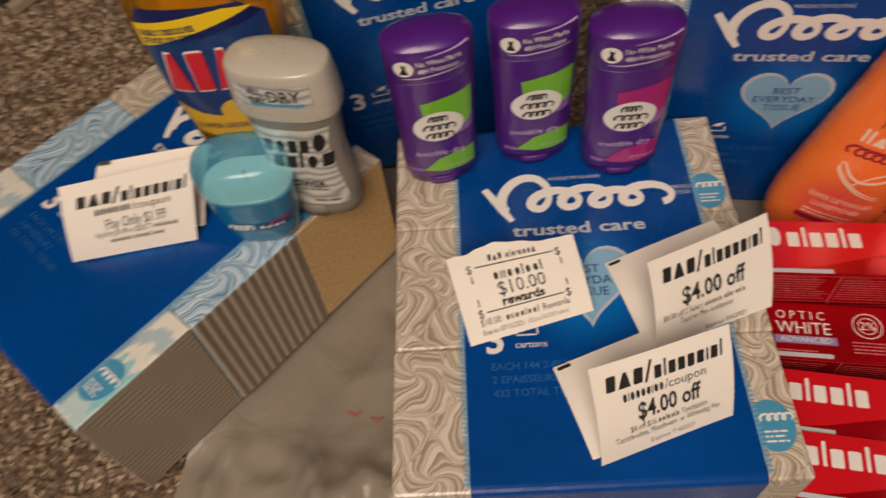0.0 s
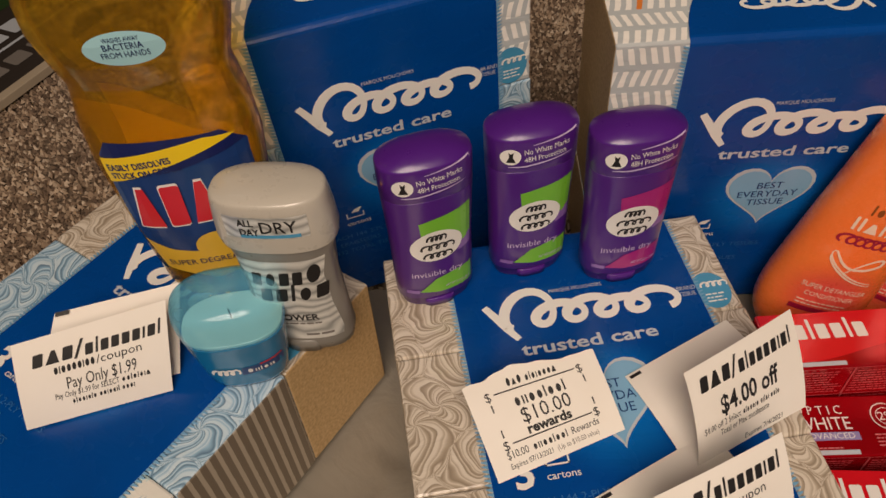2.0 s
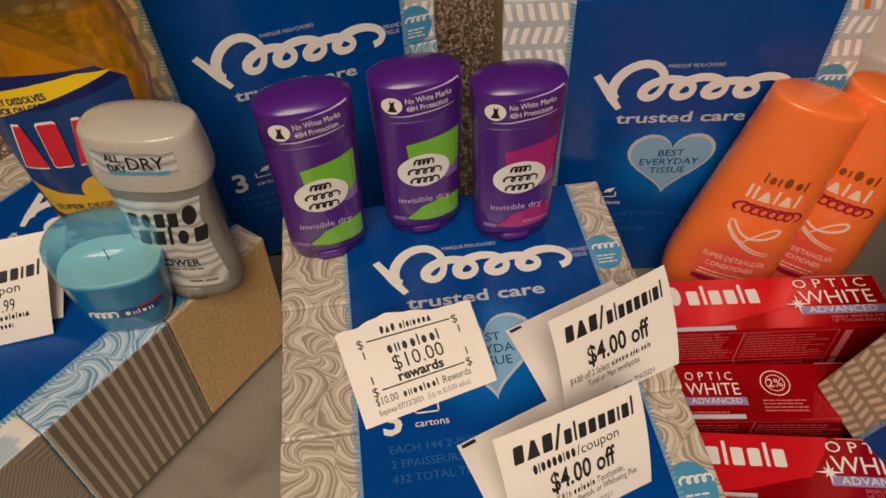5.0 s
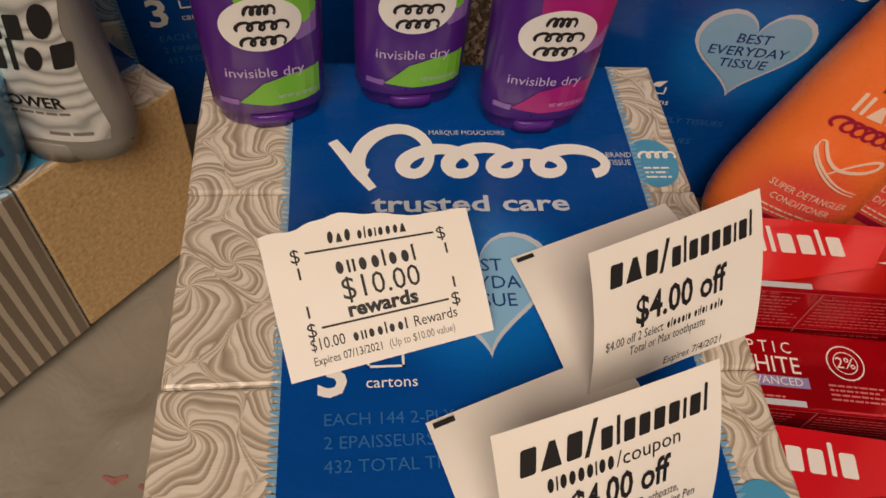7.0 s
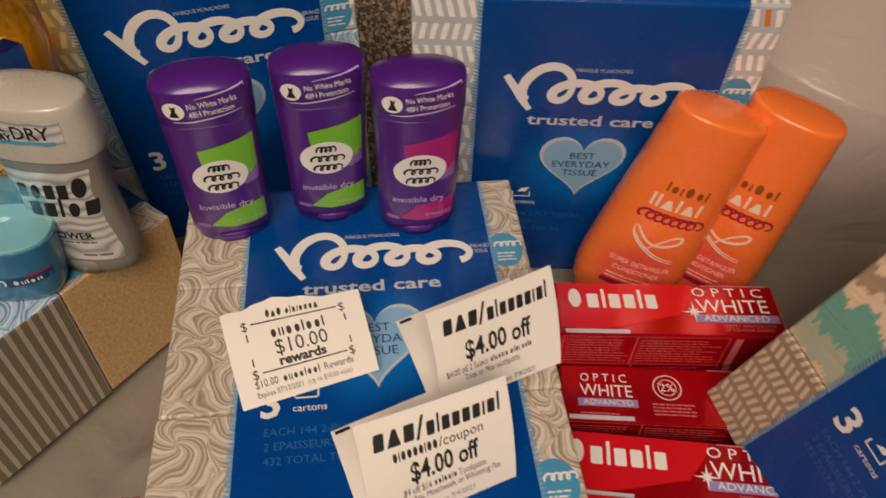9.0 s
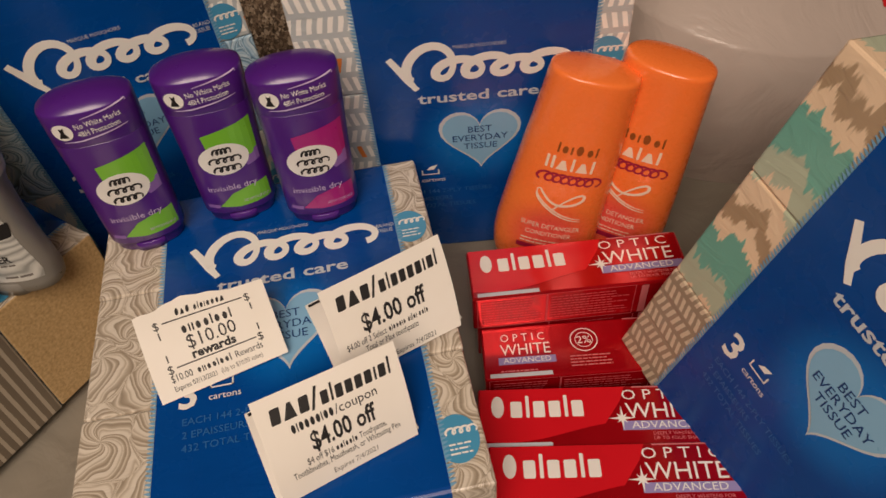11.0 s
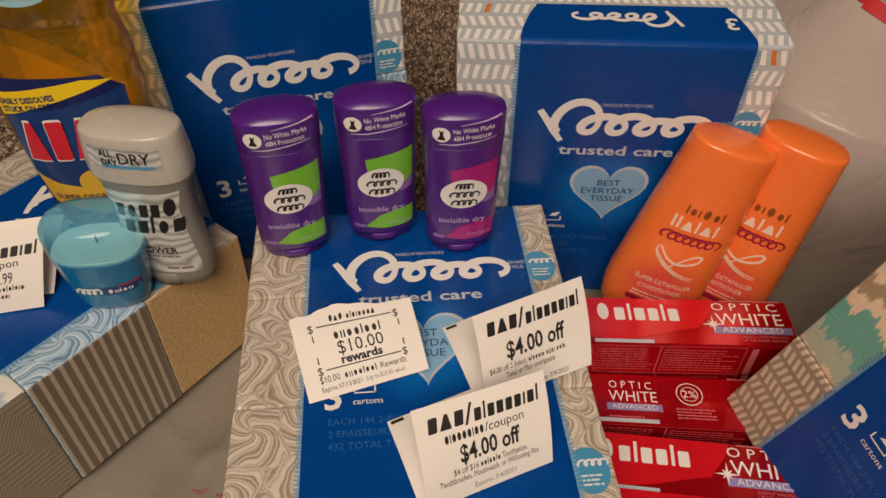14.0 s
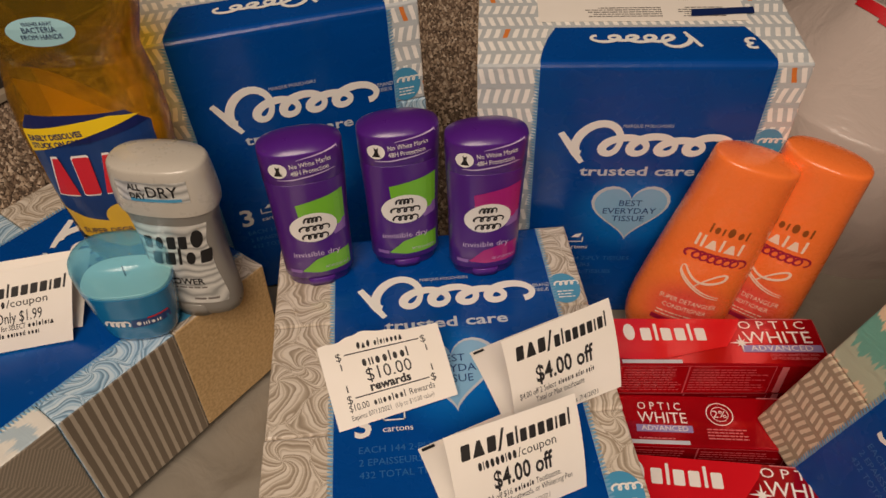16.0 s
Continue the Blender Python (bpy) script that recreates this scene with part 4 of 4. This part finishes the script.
def shell_mat():
    """Thin clear aqua plastic: mostly see-through, milky and glossy on top."""
    k = Mat("clear_aqua_plastic", srgb(150, 206, 224), 0.14, coat=1.0)
    k.colour(k.mix(k.noise(24.0, 3.0), srgb(74, 156, 196), srgb(120, 188, 214)))
    clear = k.t.nodes.new("ShaderNodeBsdfTransparent")
    clear.inputs[0].default_value = srgb(196, 234, 244)
    mixs = k.t.nodes.new("ShaderNodeMixShader")
    edge = k.t.nodes.new("ShaderNodeMapRange")
    edge.inputs["To Min"].default_value, edge.inputs["To Max"].default_value = 0.64, 0.52
    k.link(k.noise(40.0, 2.0), edge.inputs[0]).link(edge.outputs[0], mixs.inputs[0])
    out = k.t.nodes["Material Output"]
    k.link(k.b.outputs[0], mixs.inputs[1]).link(clear.outputs[0], mixs.inputs[2]).link(mixs.outputs[0], out.inputs[0])
    return k.m


M_AQUA = shell_mat()
M_AQUAB = plain("aqua_plastic", (26, 118, 166), 0.2, 0.5)
M_GEL = plain("pale_gel", (196, 230, 222), 0.4, 0.3)


def gel_deodorant(m):
    rings = [(0.000, 0.0205, 0.0140), (0.0015, 0.0228, 0.0158), (0.006, 0.0246, 0.0172), (0.016, 0.0262, 0.0184), (0.028, 0.0278, 0.0194), (0.038, 0.0290, 0.0202), (0.0455, 0.0299, 0.0208), (0.0460, 0.0300, 0.0209)]
    dome = [(0.0464, 0.0301, 0.0209), (0.0468, 0.0302, 0.0210), (0.055, 0.0308, 0.0214), (0.064, 0.0309, 0.0214), (0.0690, 0.0298, 0.0207), (0.0722, 0.0264, 0.0186), (0.0740, 0.0190, 0.0134), (0.0745, 0.0060, 0.0045)]
    pw = 2.6
    p = thing("gel_deodorant", m, "aqua gel deodorant with a clear dome cap", "deodorant")
    part("body", loft(rings, 48, pw), M_AQUAB, p, smooth=True)
    part("gel", loft([(0.0440, 0.0288, 0.0198), (0.0480, 0.0289, 0.0199), (0.0484, 0.0282, 0.0194)], 40, pw), M_GEL, p, "pale gel top", smooth=False)
    part("stem", box(-0.0004, 0.0004, -0.0004, 0.0004, 0.0480, 0.0570), M_INK, p)
    dm = part("dome_cap", loft(dome, 48, pw), M_AQUA, p, "clear aqua dome cap", smooth=True)
    dm.visible_shadow = False
    f = lambda bm, lift=0.0003, cut=0.004: on_body(bm, rings, pw, lift, cut)
    part("label_plate", f(polygon([(-0.001, 0.017), (0.024, 0.020), (0.0245, 0.027), (0.0, 0.025)]), 0.0003), M_NAVY, p)
    part("brand_flourish", f(squiggle(-0.019, 0.0185, 0.017, 0.0080, 4, 1), 0.0006), M_WHITE, p)
    pieces("mark_block", f(mark(0.002, 0.0195, 0.017, 0.0040, "Oiiloii", 0.2, 0.1, 4), 0.0007), M_WHITE, p)
    part("red_bar", f(polygon([(0.011, 0.0255), (0.024, 0.0270), (0.024, 0.0285), (0.011, 0.0270)]), 0.0006), M_RED, p)
    return p


gel_deodorant(pose(-0.0880, 0.1880, 0.1152, 0, 0, 0))


def soap_mat():
    k = Mat("amber_dish_soap", srgb(232, 158, 20), 0.04)
    k.b.inputs["Transmission Weight"].default_value = 0.93
    k.b.inputs["IOR"].default_value = 1.36
    k.b.inputs["Coat Weight"].default_value = 1.0
    k.colour(k.mix(k.noise(10.0, 3.0), srgb(252, 206, 44), srgb(255, 220, 80)))
    clear = k.t.nodes.new("ShaderNodeBsdfTransparent")
    clear.inputs[0].default_value = srgb(255, 222, 96)
    mixs = k.t.nodes.new("ShaderNodeMixShader")
    mixs.inputs[0].default_value = 0.40
    out = k.t.nodes["Material Output"]
    k.link(k.b.outputs[0], mixs.inputs[1]).link(clear.outputs[0], mixs.inputs[2]).link(mixs.outputs[0], out.inputs[0])
    return k.m


M_SOAP = soap_mat()
M_YELLOW = plain("yellow_print", (244, 208, 30), 0.35, 0.2)
M_LABBLUE = plain("label_blue", (28, 62, 122), 0.35, 0.3, 0.15)
M_LABNAVY = plain("label_navy", (22, 34, 92), 0.35, 0.3)
M_LEMON = plain("lemon_print", (236, 190, 60), 0.35, 0.2, 0.12)
M_MARKRED = plain("red_mark_print", (214, 40, 48), 0.3, 0.2)
M_AQUALAB = plain("pale_aqua_label", (166, 214, 222), 0.35, 0.2)


def dish_soap(m):
    rings = [(0.000, 0.028, 0.016), (0.003, 0.034, 0.020), (0.015, 0.0385, 0.0235), (0.045, 0.0415, 0.0260), (0.085, 0.0450, 0.0275), (0.120, 0.0482, 0.0280), (0.145, 0.0470, 0.0272), (0.163, 0.0440, 0.0258), (0.170, 0.0432, 0.0254), (0.174, 0.0440, 0.0260), (0.184, 0.0468, 0.0285), (0.200, 0.0508, 0.0302), (0.216, 0.0500, 0.0300), (0.230, 0.0455, 0.0290), (0.241, 0.0380, 0.0250), (0.249, 0.0240, 0.0190), (0.255, 0.0150, 0.0140), (0.272, 0.0135, 0.0135)]
    pw = 2.5
    p = thing("dish_soap_bottle", m, "clear bottle of amber dish soap with a blue and yellow label", "soap bottle")
    part("bottle", loft(rings, 56, pw), M_SOAP, p, smooth=True)
    part("cap", loft([(0.270, 0.0165, 0.0165), (0.284, 0.0165, 0.0165), (0.286, 0.0120, 0.0120), (0.300, 0.0085, 0.0085), (0.301, 0.006, 0.006)], 32, 2.0), M_WHITE, p, smooth=True)
    f = lambda bm, lift=0.0004, cut=0.005: on_body(bm, rings, pw, lift, cut)
    def up(pts):
        return [(x, 0.024 + (y - 0.020) * 1.18) for x, y in pts]
    back = slice_up(polygon([(-0.036, 0.030), (0.036, 0.030), (0.038, 0.100), (0.010, 0.112), (-0.038, 0.150)]), 0.006)
    map_verts(back, lambda c: (c.x, prof(rings, c.y, 2) * (1 - abs(c.x / prof(rings, c.y, 1)) ** pw) ** (1 / pw) + 0.0004, c.y))
    part("back_label", back, M_WHITE, p, "white back label")
    lab = part("front_label", f(polygon(up([(-0.038, 0.110), (-0.032, 0.1180), (0.030, 0.1180), (0.042, 0.108), (0.041, 0.060), (0.034, 0.028), (0.0, 0.020), (-0.030, 0.030), (-0.038, 0.062)]))), M_LABBLUE, p)
    part("navy_top", f(polygon(up([(-0.038, 0.108), (-0.032, 0.1183), (0.030, 0.1183), (0.0415, 0.109), (0.0, 0.100)])), 0.0007), M_LABNAVY, lab)
    part("yellow_banner", f(polygon(up([(-0.0385, 0.1085), (0.020, 0.1165), (0.038, 0.1145), (-0.0385, 0.0935)])), 0.001), M_YELLOW, lab)
    part("claim", f(words("EASILY DISSOLVES\nSTUCK ON GREASE", 0.0058, -0.0360, 0.1205, turn=7, width=0.040, fat=0.0002), 0.0013), M_LABNAVY, lab)
    part("lemon", f(polygon(up([(-0.036, 0.052), (-0.020, 0.046), (0.0, 0.043), (0.020, 0.043), (0.038, 0.046), (0.034, 0.029), (0.0, 0.0205), (-0.030, 0.030)])), 0.0007), M_LEMON, lab)
    part("lemon_slice", f(polygon(up(oval(0.010, 0.047, 0.016, 0.0105))), 0.0010), M_LEMON, lab)
    pieces("mark_outline", f(mark(-0.0350, 0.0740, 0.072, 0.0460, "vnvv", 0.42, 0.1, 4), 0.001), M_WHITE, lab)
    pieces("mark_block", f(mark(-0.0338, 0.0755, 0.070, 0.0420, "vnvv", 0.34, 0.1, 4), 0.0014), M_MARKRED, lab, "red slanted mark")
    part("claim", f(words("SUPER DEGREASER", 0.0070, -0.027, 0.0400, turn=2, width=0.054), 0.0013), M_LABNAVY, lab)
    ov = part("oval_sticker", f(polygon(oval(0.001, 0.1975, 0.0195, 0.0095)), 0.0005), M_AQUALAB, p, "pale aqua oval sticker")
    for s, sz, y, w in (("WASHES AWAY", 0.0036, 0.2018, 0.017), ("BACTERIA", 0.0052, 0.1975, 0.019), ("FROM HANDS", 0.0048, 0.1930, 0.023)):
        part("sticker_word", f(words(s, sz, 0.001, y, "CENTER", width=w), 0.0009), M_LABNAVY, ov)
    return p


dish_soap(pose(-0.1015, 0.2690, 0.1152, 0, 0, -2))

def orange_mat():
    """Orange plastic whose print blushes to coral round the product name."""
    k = Mat("orange_plastic", rough=0.28, coat=0.5)
    sep = k.t.nodes.new("ShaderNodeSeparateXYZ")
    k.link(k.coords(), sep.inputs[0])
    x, z = sep.outputs[0], k.math("SUBTRACT", sep.outputs[2], 0.062)
    r = k.math("SQRT", k.math("ADD", k.math("MULTIPLY", x, x), k.math("MULTIPLY", z, z)))
    front = k.math("LESS_THAN", sep.outputs[1], 0.0)
    n = k.node("ShaderNodeMapRange")
    n.interpolation_type = "SMOOTHSTEP"
    for name, v in (("From Min", 0.042), ("From Max", 0.010), ("To Min", 0.0), ("To Max", 0.85)):
        n.inputs[name].default_value = v
    k.link(r, n.inputs["Value"])
    body = k.mix(k.noise(22.0, 4.0), srgb(248, 118, 50), srgb(255, 136, 66))
    k.colour(k.mix(k.math("MULTIPLY", n.outputs[0], front), body, srgb(228, 78, 76)))
    k.rough(k.noise(180.0, 3.0), 0.2, 0.36)
    return k.m


M_ORANGE = orange_mat()
M_CRIMSON = plain("crimson_print", (160, 24, 60), 0.35)
M_CREAM = plain("cream_print", (248, 224, 200), 0.35)
M_GOLD = plain("bronze_print", (158, 96, 40), 0.35, 0, 0.05, metal=0.4)


def smooth_line(pts, steps=6):
    """Points along a curve through pts, with a width that thins to the ends."""
    out = []
    n = len(pts)
    for i in range(n - 1):
        p0, p1, p2, p3 = pts[max(0, i - 1)], pts[i], pts[i + 1], pts[min(n - 1, i + 2)]
        for s in range(steps):
            t = s / steps
            q = [0.5 * (2 * p1[k] + (p2[k] - p0[k]) * t + (2 * p0[k] - 5 * p1[k] + 4 * p2[k] - p3[k]) * t * t + (3 * p1[k] - p0[k] - 3 * p2[k] + p3[k]) * t ** 3) for k in (0, 1)]
            out.append((q[0], q[1], 0.45 + 0.75 * math.sin(math.pi * (i + t) / (n - 1))))
    return out + [(*pts[-1], 0.4)]


def conditioner(m, label):
    rings = [(0.000, 0.0190, 0.0110), (0.003, 0.0235, 0.0135), (0.009, 0.0290, 0.0165), (0.018, 0.0345, 0.0190), (0.030, 0.0388, 0.0210), (0.045, 0.0408, 0.0222), (0.060, 0.0408, 0.0225), (0.090, 0.0390, 0.0222), (0.130, 0.0362, 0.0212), (0.165, 0.0336, 0.0202), (0.190, 0.0318, 0.0194), (0.1985, 0.0313, 0.0190), (0.2004, 0.0309, 0.0187), (0.2014, 0.0298, 0.0180), (0.2022, 0.0268, 0.0162), (0.2034, 0.0150, 0.0092), (0.2036, 0.003, 0.002)]
    pw = 2.3
    p = thing("conditioner_bottle", m, label, "conditioner bottle", "orange bottles")
    part("bottle", loft(rings, 48, pw), M_ORANGE, p, smooth=True)
    f = lambda bm, lift=0.0003, cut=0.005: on_body(bm, rings, pw, lift, cut)
    pieces("mark_block", f(mark(-0.013, 0.1430, 0.030, 0.0085, "loiOol", 0.14), 0.0004), M_GOLD, p, "bronze mark")
    pieces("mark_block", f(mark(-0.019, 0.1280, 0.037, 0.0115, "llvlvl", 0.18), 0.0004), M_CREAM, p, "cream mark")
    part("script_flourish", f(squiggle(-0.024, 0.1145, 0.048, 0.0125, 7, 1, 0.062), 0.0006), M_CRIMSON, p)
    bow = [(-0.021, 0.1010), (-0.0205, 0.0960), (-0.015, 0.0890), (-0.006, 0.0820), (0.004, 0.0765), (0.014, 0.0735), (0.024, 0.0725)]
    eye = [(-0.004, 0.0800), (0.002, 0.0880), (0.010, 0.0965), (0.017, 0.1010), (0.0205, 0.1000), (0.0195, 0.0945), (0.012, 0.0890), (0.001, 0.0865), (-0.008, 0.0900), (-0.015, 0.0970), (-0.0185, 0.1015), (-0.021, 0.1010)]
    for k, dy in enumerate((0.0, -0.0022)):
        part("ribbon_tail", f(ribbon(smooth_line([(x * 0.85, y * 0.85 + 0.021 + dy) for x, y in bow]), 0.0006), 0.0006), M_CREAM, p)
    part("ribbon_bow", f(ribbon(smooth_line([(x * 0.85, y * 0.85 + 0.021) for x, y in eye]), 0.0010), 0.0007), M_CREAM, p)
    part("product_word", f(words("SUPER DETANGLER", 0.0066, 0.0, 0.0690, "CENTER", width=0.046), 0.0006), M_CREAM, p)
    part("product_word", f(words("CONDITIONER", 0.0066, 0.0, 0.0610, "CENTER", width=0.036), 0.0006), M_CREAM, p)
    part("small_print", f(lines(-0.020, 0.0560, 0.038, 0.0012, 2, 0.0035, seed=8), 0.0006), M_CREAM, p)
    part("crimson_strip", f(polygon(rect(-0.022, 0.022, 0.044, 0.049)), 0.0004), M_CRIMSON, p)
    return p


conditioner(pose(0.3165, 0.2250, -0.006, -2.5, 10.5, -20), "orange conditioner bottle leaning towards a plastic bag")
conditioner(pose(0.3790, 0.2250, -0.008, -0.5, 8.0, -20) @ Matrix.Rotation(radians(-16), 4, "Z"), "orange conditioner bottle leaning behind another one")


# ---- plastic bags ----
def floor_bag():
    """A flattened shopping bag that lies under the packs, with creases where it is open to view."""
    nx, ny = 150, 120
    x0, x1, y0, y1 = -0.160, 0.70, -0.20, 0.33
    bm = bmesh.new()
    vs = {}
    for j in range(ny + 1):
        for i in range(nx + 1):
            g, h = i / nx, j / ny
            x, y = x0 + (x1 - x0) * g, y0 + (y1 - y0) * h
            if h < 0.12:
                x += 0.02 * math.sin(9 * g + 3)
            x += (1 - g) * (0.018 * math.sin(11 * h) + 0.05 * max(0, h - 0.55))
            c1 = noise.ridged_multi_fractal(Vector((x * 9, y * 7, 0.3)), 1.0, 2.0, 3, 1.0, 1.6)
            z = FLOOR + 0.0012 + (0.012 if x < -0.005 else 0.0055) * max(0, c1 - 0.7)
            if x < -0.005:
                crumple = noise.ridged_multi_fractal(Vector((x * 16 + 3, y * 13, 1.7)), 0.8, 2.1, 3, 1.0, 1.7)
                z += 0.020 * max(0, crumple - 0.75) * max(0, min(1, (0.09 - y) / 0.06))
                z += 0.010 * math.exp(-((x + 0.06) / 0.03) ** 2) * math.exp(-((y - 0.0) / 0.06) ** 2)
            if -0.012 < x < 0.245 and y > -0.03 or x >= 0.2:
                z = min(z, -0.0012)
            d = (x + 0.1885) * 0.727 - (y - 0.0435) * 0.686
            if d < 0.004:
                z = min(z, -0.0012)
            vs[i, j] = bm.verts.new((x, y, z))
    for j in range(ny):
        for i in range(nx):
            bm.faces.new((vs[i, j], vs[i + 1, j], vs[i + 1, j + 1], vs[i, j + 1]))
    pts = np.array([v.co[:] for v in bm.verts])

    def settle(c):
        k = int(np.argmin((pts[:, 0] - c.x) ** 2 + (pts[:, 1] - c.y) ** 2))
        return (c.x, c.y, pts[k, 2] + 0.0008)
    ob = part("plastic_bag", bm, M_BAG, None, smooth=True)
    for k, (px, py, l) in enumerate(((-0.052, 0.096, 0.012), (-0.034, 0.090, 0.010), (-0.018, 0.086, 0.012))):
        part("faint_print", map_verts(slice_up(ribbon([(px, py, 0.4), (px + l * 0.5, py - 0.003, 1.2), (px + l, py - 0.001, 0.5)], 0.0016), 0.002), settle), M_REDFAINT, ob)
    return tagged(ob, "flattened thin white plastic shopping bag on the carpet", "plastic bag")


M_REDFAINT = plain("faint_red_print", (150, 96, 88), 0.5)
floor_bag()


def standing_bag():
    """A full shopping bag with slack, creased sides and a red printed band."""
    nu, nv = 220, 110
    bm, red = bmesh.new(), bmesh.new()
    rows = []
    for j in range(nv + 1):
        h = j / nv
        row = []
        for i in range(nu):
            a = 2 * math.pi * i / nu
            c, s = math.cos(a), math.sin(a)
            r = (0.94 + 0.12 * math.sin(math.pi * min(1, h * 1.1)) - 0.34 * max(0, h - 0.72) / 0.28)
            x = 0.630 + 0.205 * r * math.copysign(abs(c) ** 0.75, c)
            y = 0.420 + 0.165 * r * math.copysign(abs(s) ** 0.75, s)
            z = FLOOR + 0.215 * h + 0.02 * h * math.sin(2 * a + 1)
            p = Vector((x, y, z))
            q = Vector((x * 7 + 2.5 * z, y * 7, z * 3.2))
            k = noise.ridged_multi_fractal(q * 0.7, 0.9, 2.0, 2, 1.0, 1.8) - 1.0 + 1.8 * noise.noise(q * 0.6)
            n = Vector((c, s, 0.2))
            row.append(bm.verts.new(p + n * 0.0050 * k * (0.5 + 0.8 * h)))
        rows.append(row)
    for r0, r1 in zip(rows, rows[1:]):
        for i in range(nu):
            f = bm.faces.new((r0[i], r0[(i + 1) % nu], r1[(i + 1) % nu], r1[i]))
            c = f.calc_center_median()
            if abs(c.z - 0.175 - 0.55 * (0.60 - c.x)) < 0.006 and c.y < 0.40 and c.x > 0.50:
                out = Vector((c.x - 0.63, c.y - 0.42, 0.02)).normalized() * 0.0012
                red.faces.new([red.verts.new(v.co + out) for v in f.verts])
    bm.faces.new(rows[0][::-1])
    # the slack top sinks in soft folds towards the middle
    middle = Vector((0.64, 0.43, FLOOR + 0.200))
    rim = rows[-1]
    for m in range(1, 11):
        g = m / 11
        ring_in = []
        for v in rows[-1]:
            p = v.co.lerp(middle, g)
            p.z += 0.016 * g * noise.noise(Vector((p.x * 15, p.y * 15, 4.0))) - 0.008 * math.sin(math.pi * g)
            ring_in.append(bm.verts.new(p))
        for i in range(nu):
            bm.faces.new((rim[i], rim[(i + 1) % nu], ring_in[(i + 1) % nu], ring_in[i]))
        rim = ring_in
    bm.faces.new(rim)
    ob = part("plastic_bag", bm, M_BAGW, None, smooth=True)
    part("printed_band", red, M_RED, ob, "red printed band")
    return tagged(ob, "full thin white plastic shopping bag with red print", "plastic bag")


standing_bag()


# ---- printed box on the carpet ----
def printed_box():
    m = Matrix.Translation((-0.415, 0.712, FLOOR)) @ Matrix.Rotation(radians(55), 4, "Z")
    p = thing("printed_box", m, "flat dark printed box with a pale edge", "box")
    part("body", box(-0.10, 0.36, 0.0, 0.30, 0.0, 0.010, 0.002), plain("dark_board", (52, 46, 42), 0.5, 0.2, 0.1), p)
    part("pale_edge", box(-0.10, 0.36, -0.014, -0.0005, 0.0, 0.011, 0.001), plain("pale_board", (176, 162, 140), 0.6), p)
    part("green_panel", raise_to(polygon(rect(-0.09, 0.35, 0.15, 0.29)), 0.0106), plain("green_print_dark", (38, 66, 30), 0.5), p)
    pieces("bar_mark", raise_to(mark(-0.04, 0.085, 0.26, 0.045, "nnnnnnn", 0.16), 0.0106), M_SILV, p)
    pieces("bar_mark", raise_to(mark(-0.06, 0.025, 0.34, 0.035, "nnnnnnnnn", 0.16), 0.0106), M_FAINT, p)
    part("rule", raise_to(polygon(rect(-0.09, 0.35, 0.068, 0.073)), 0.0106), M_SILV, p)
    return p


printed_box()
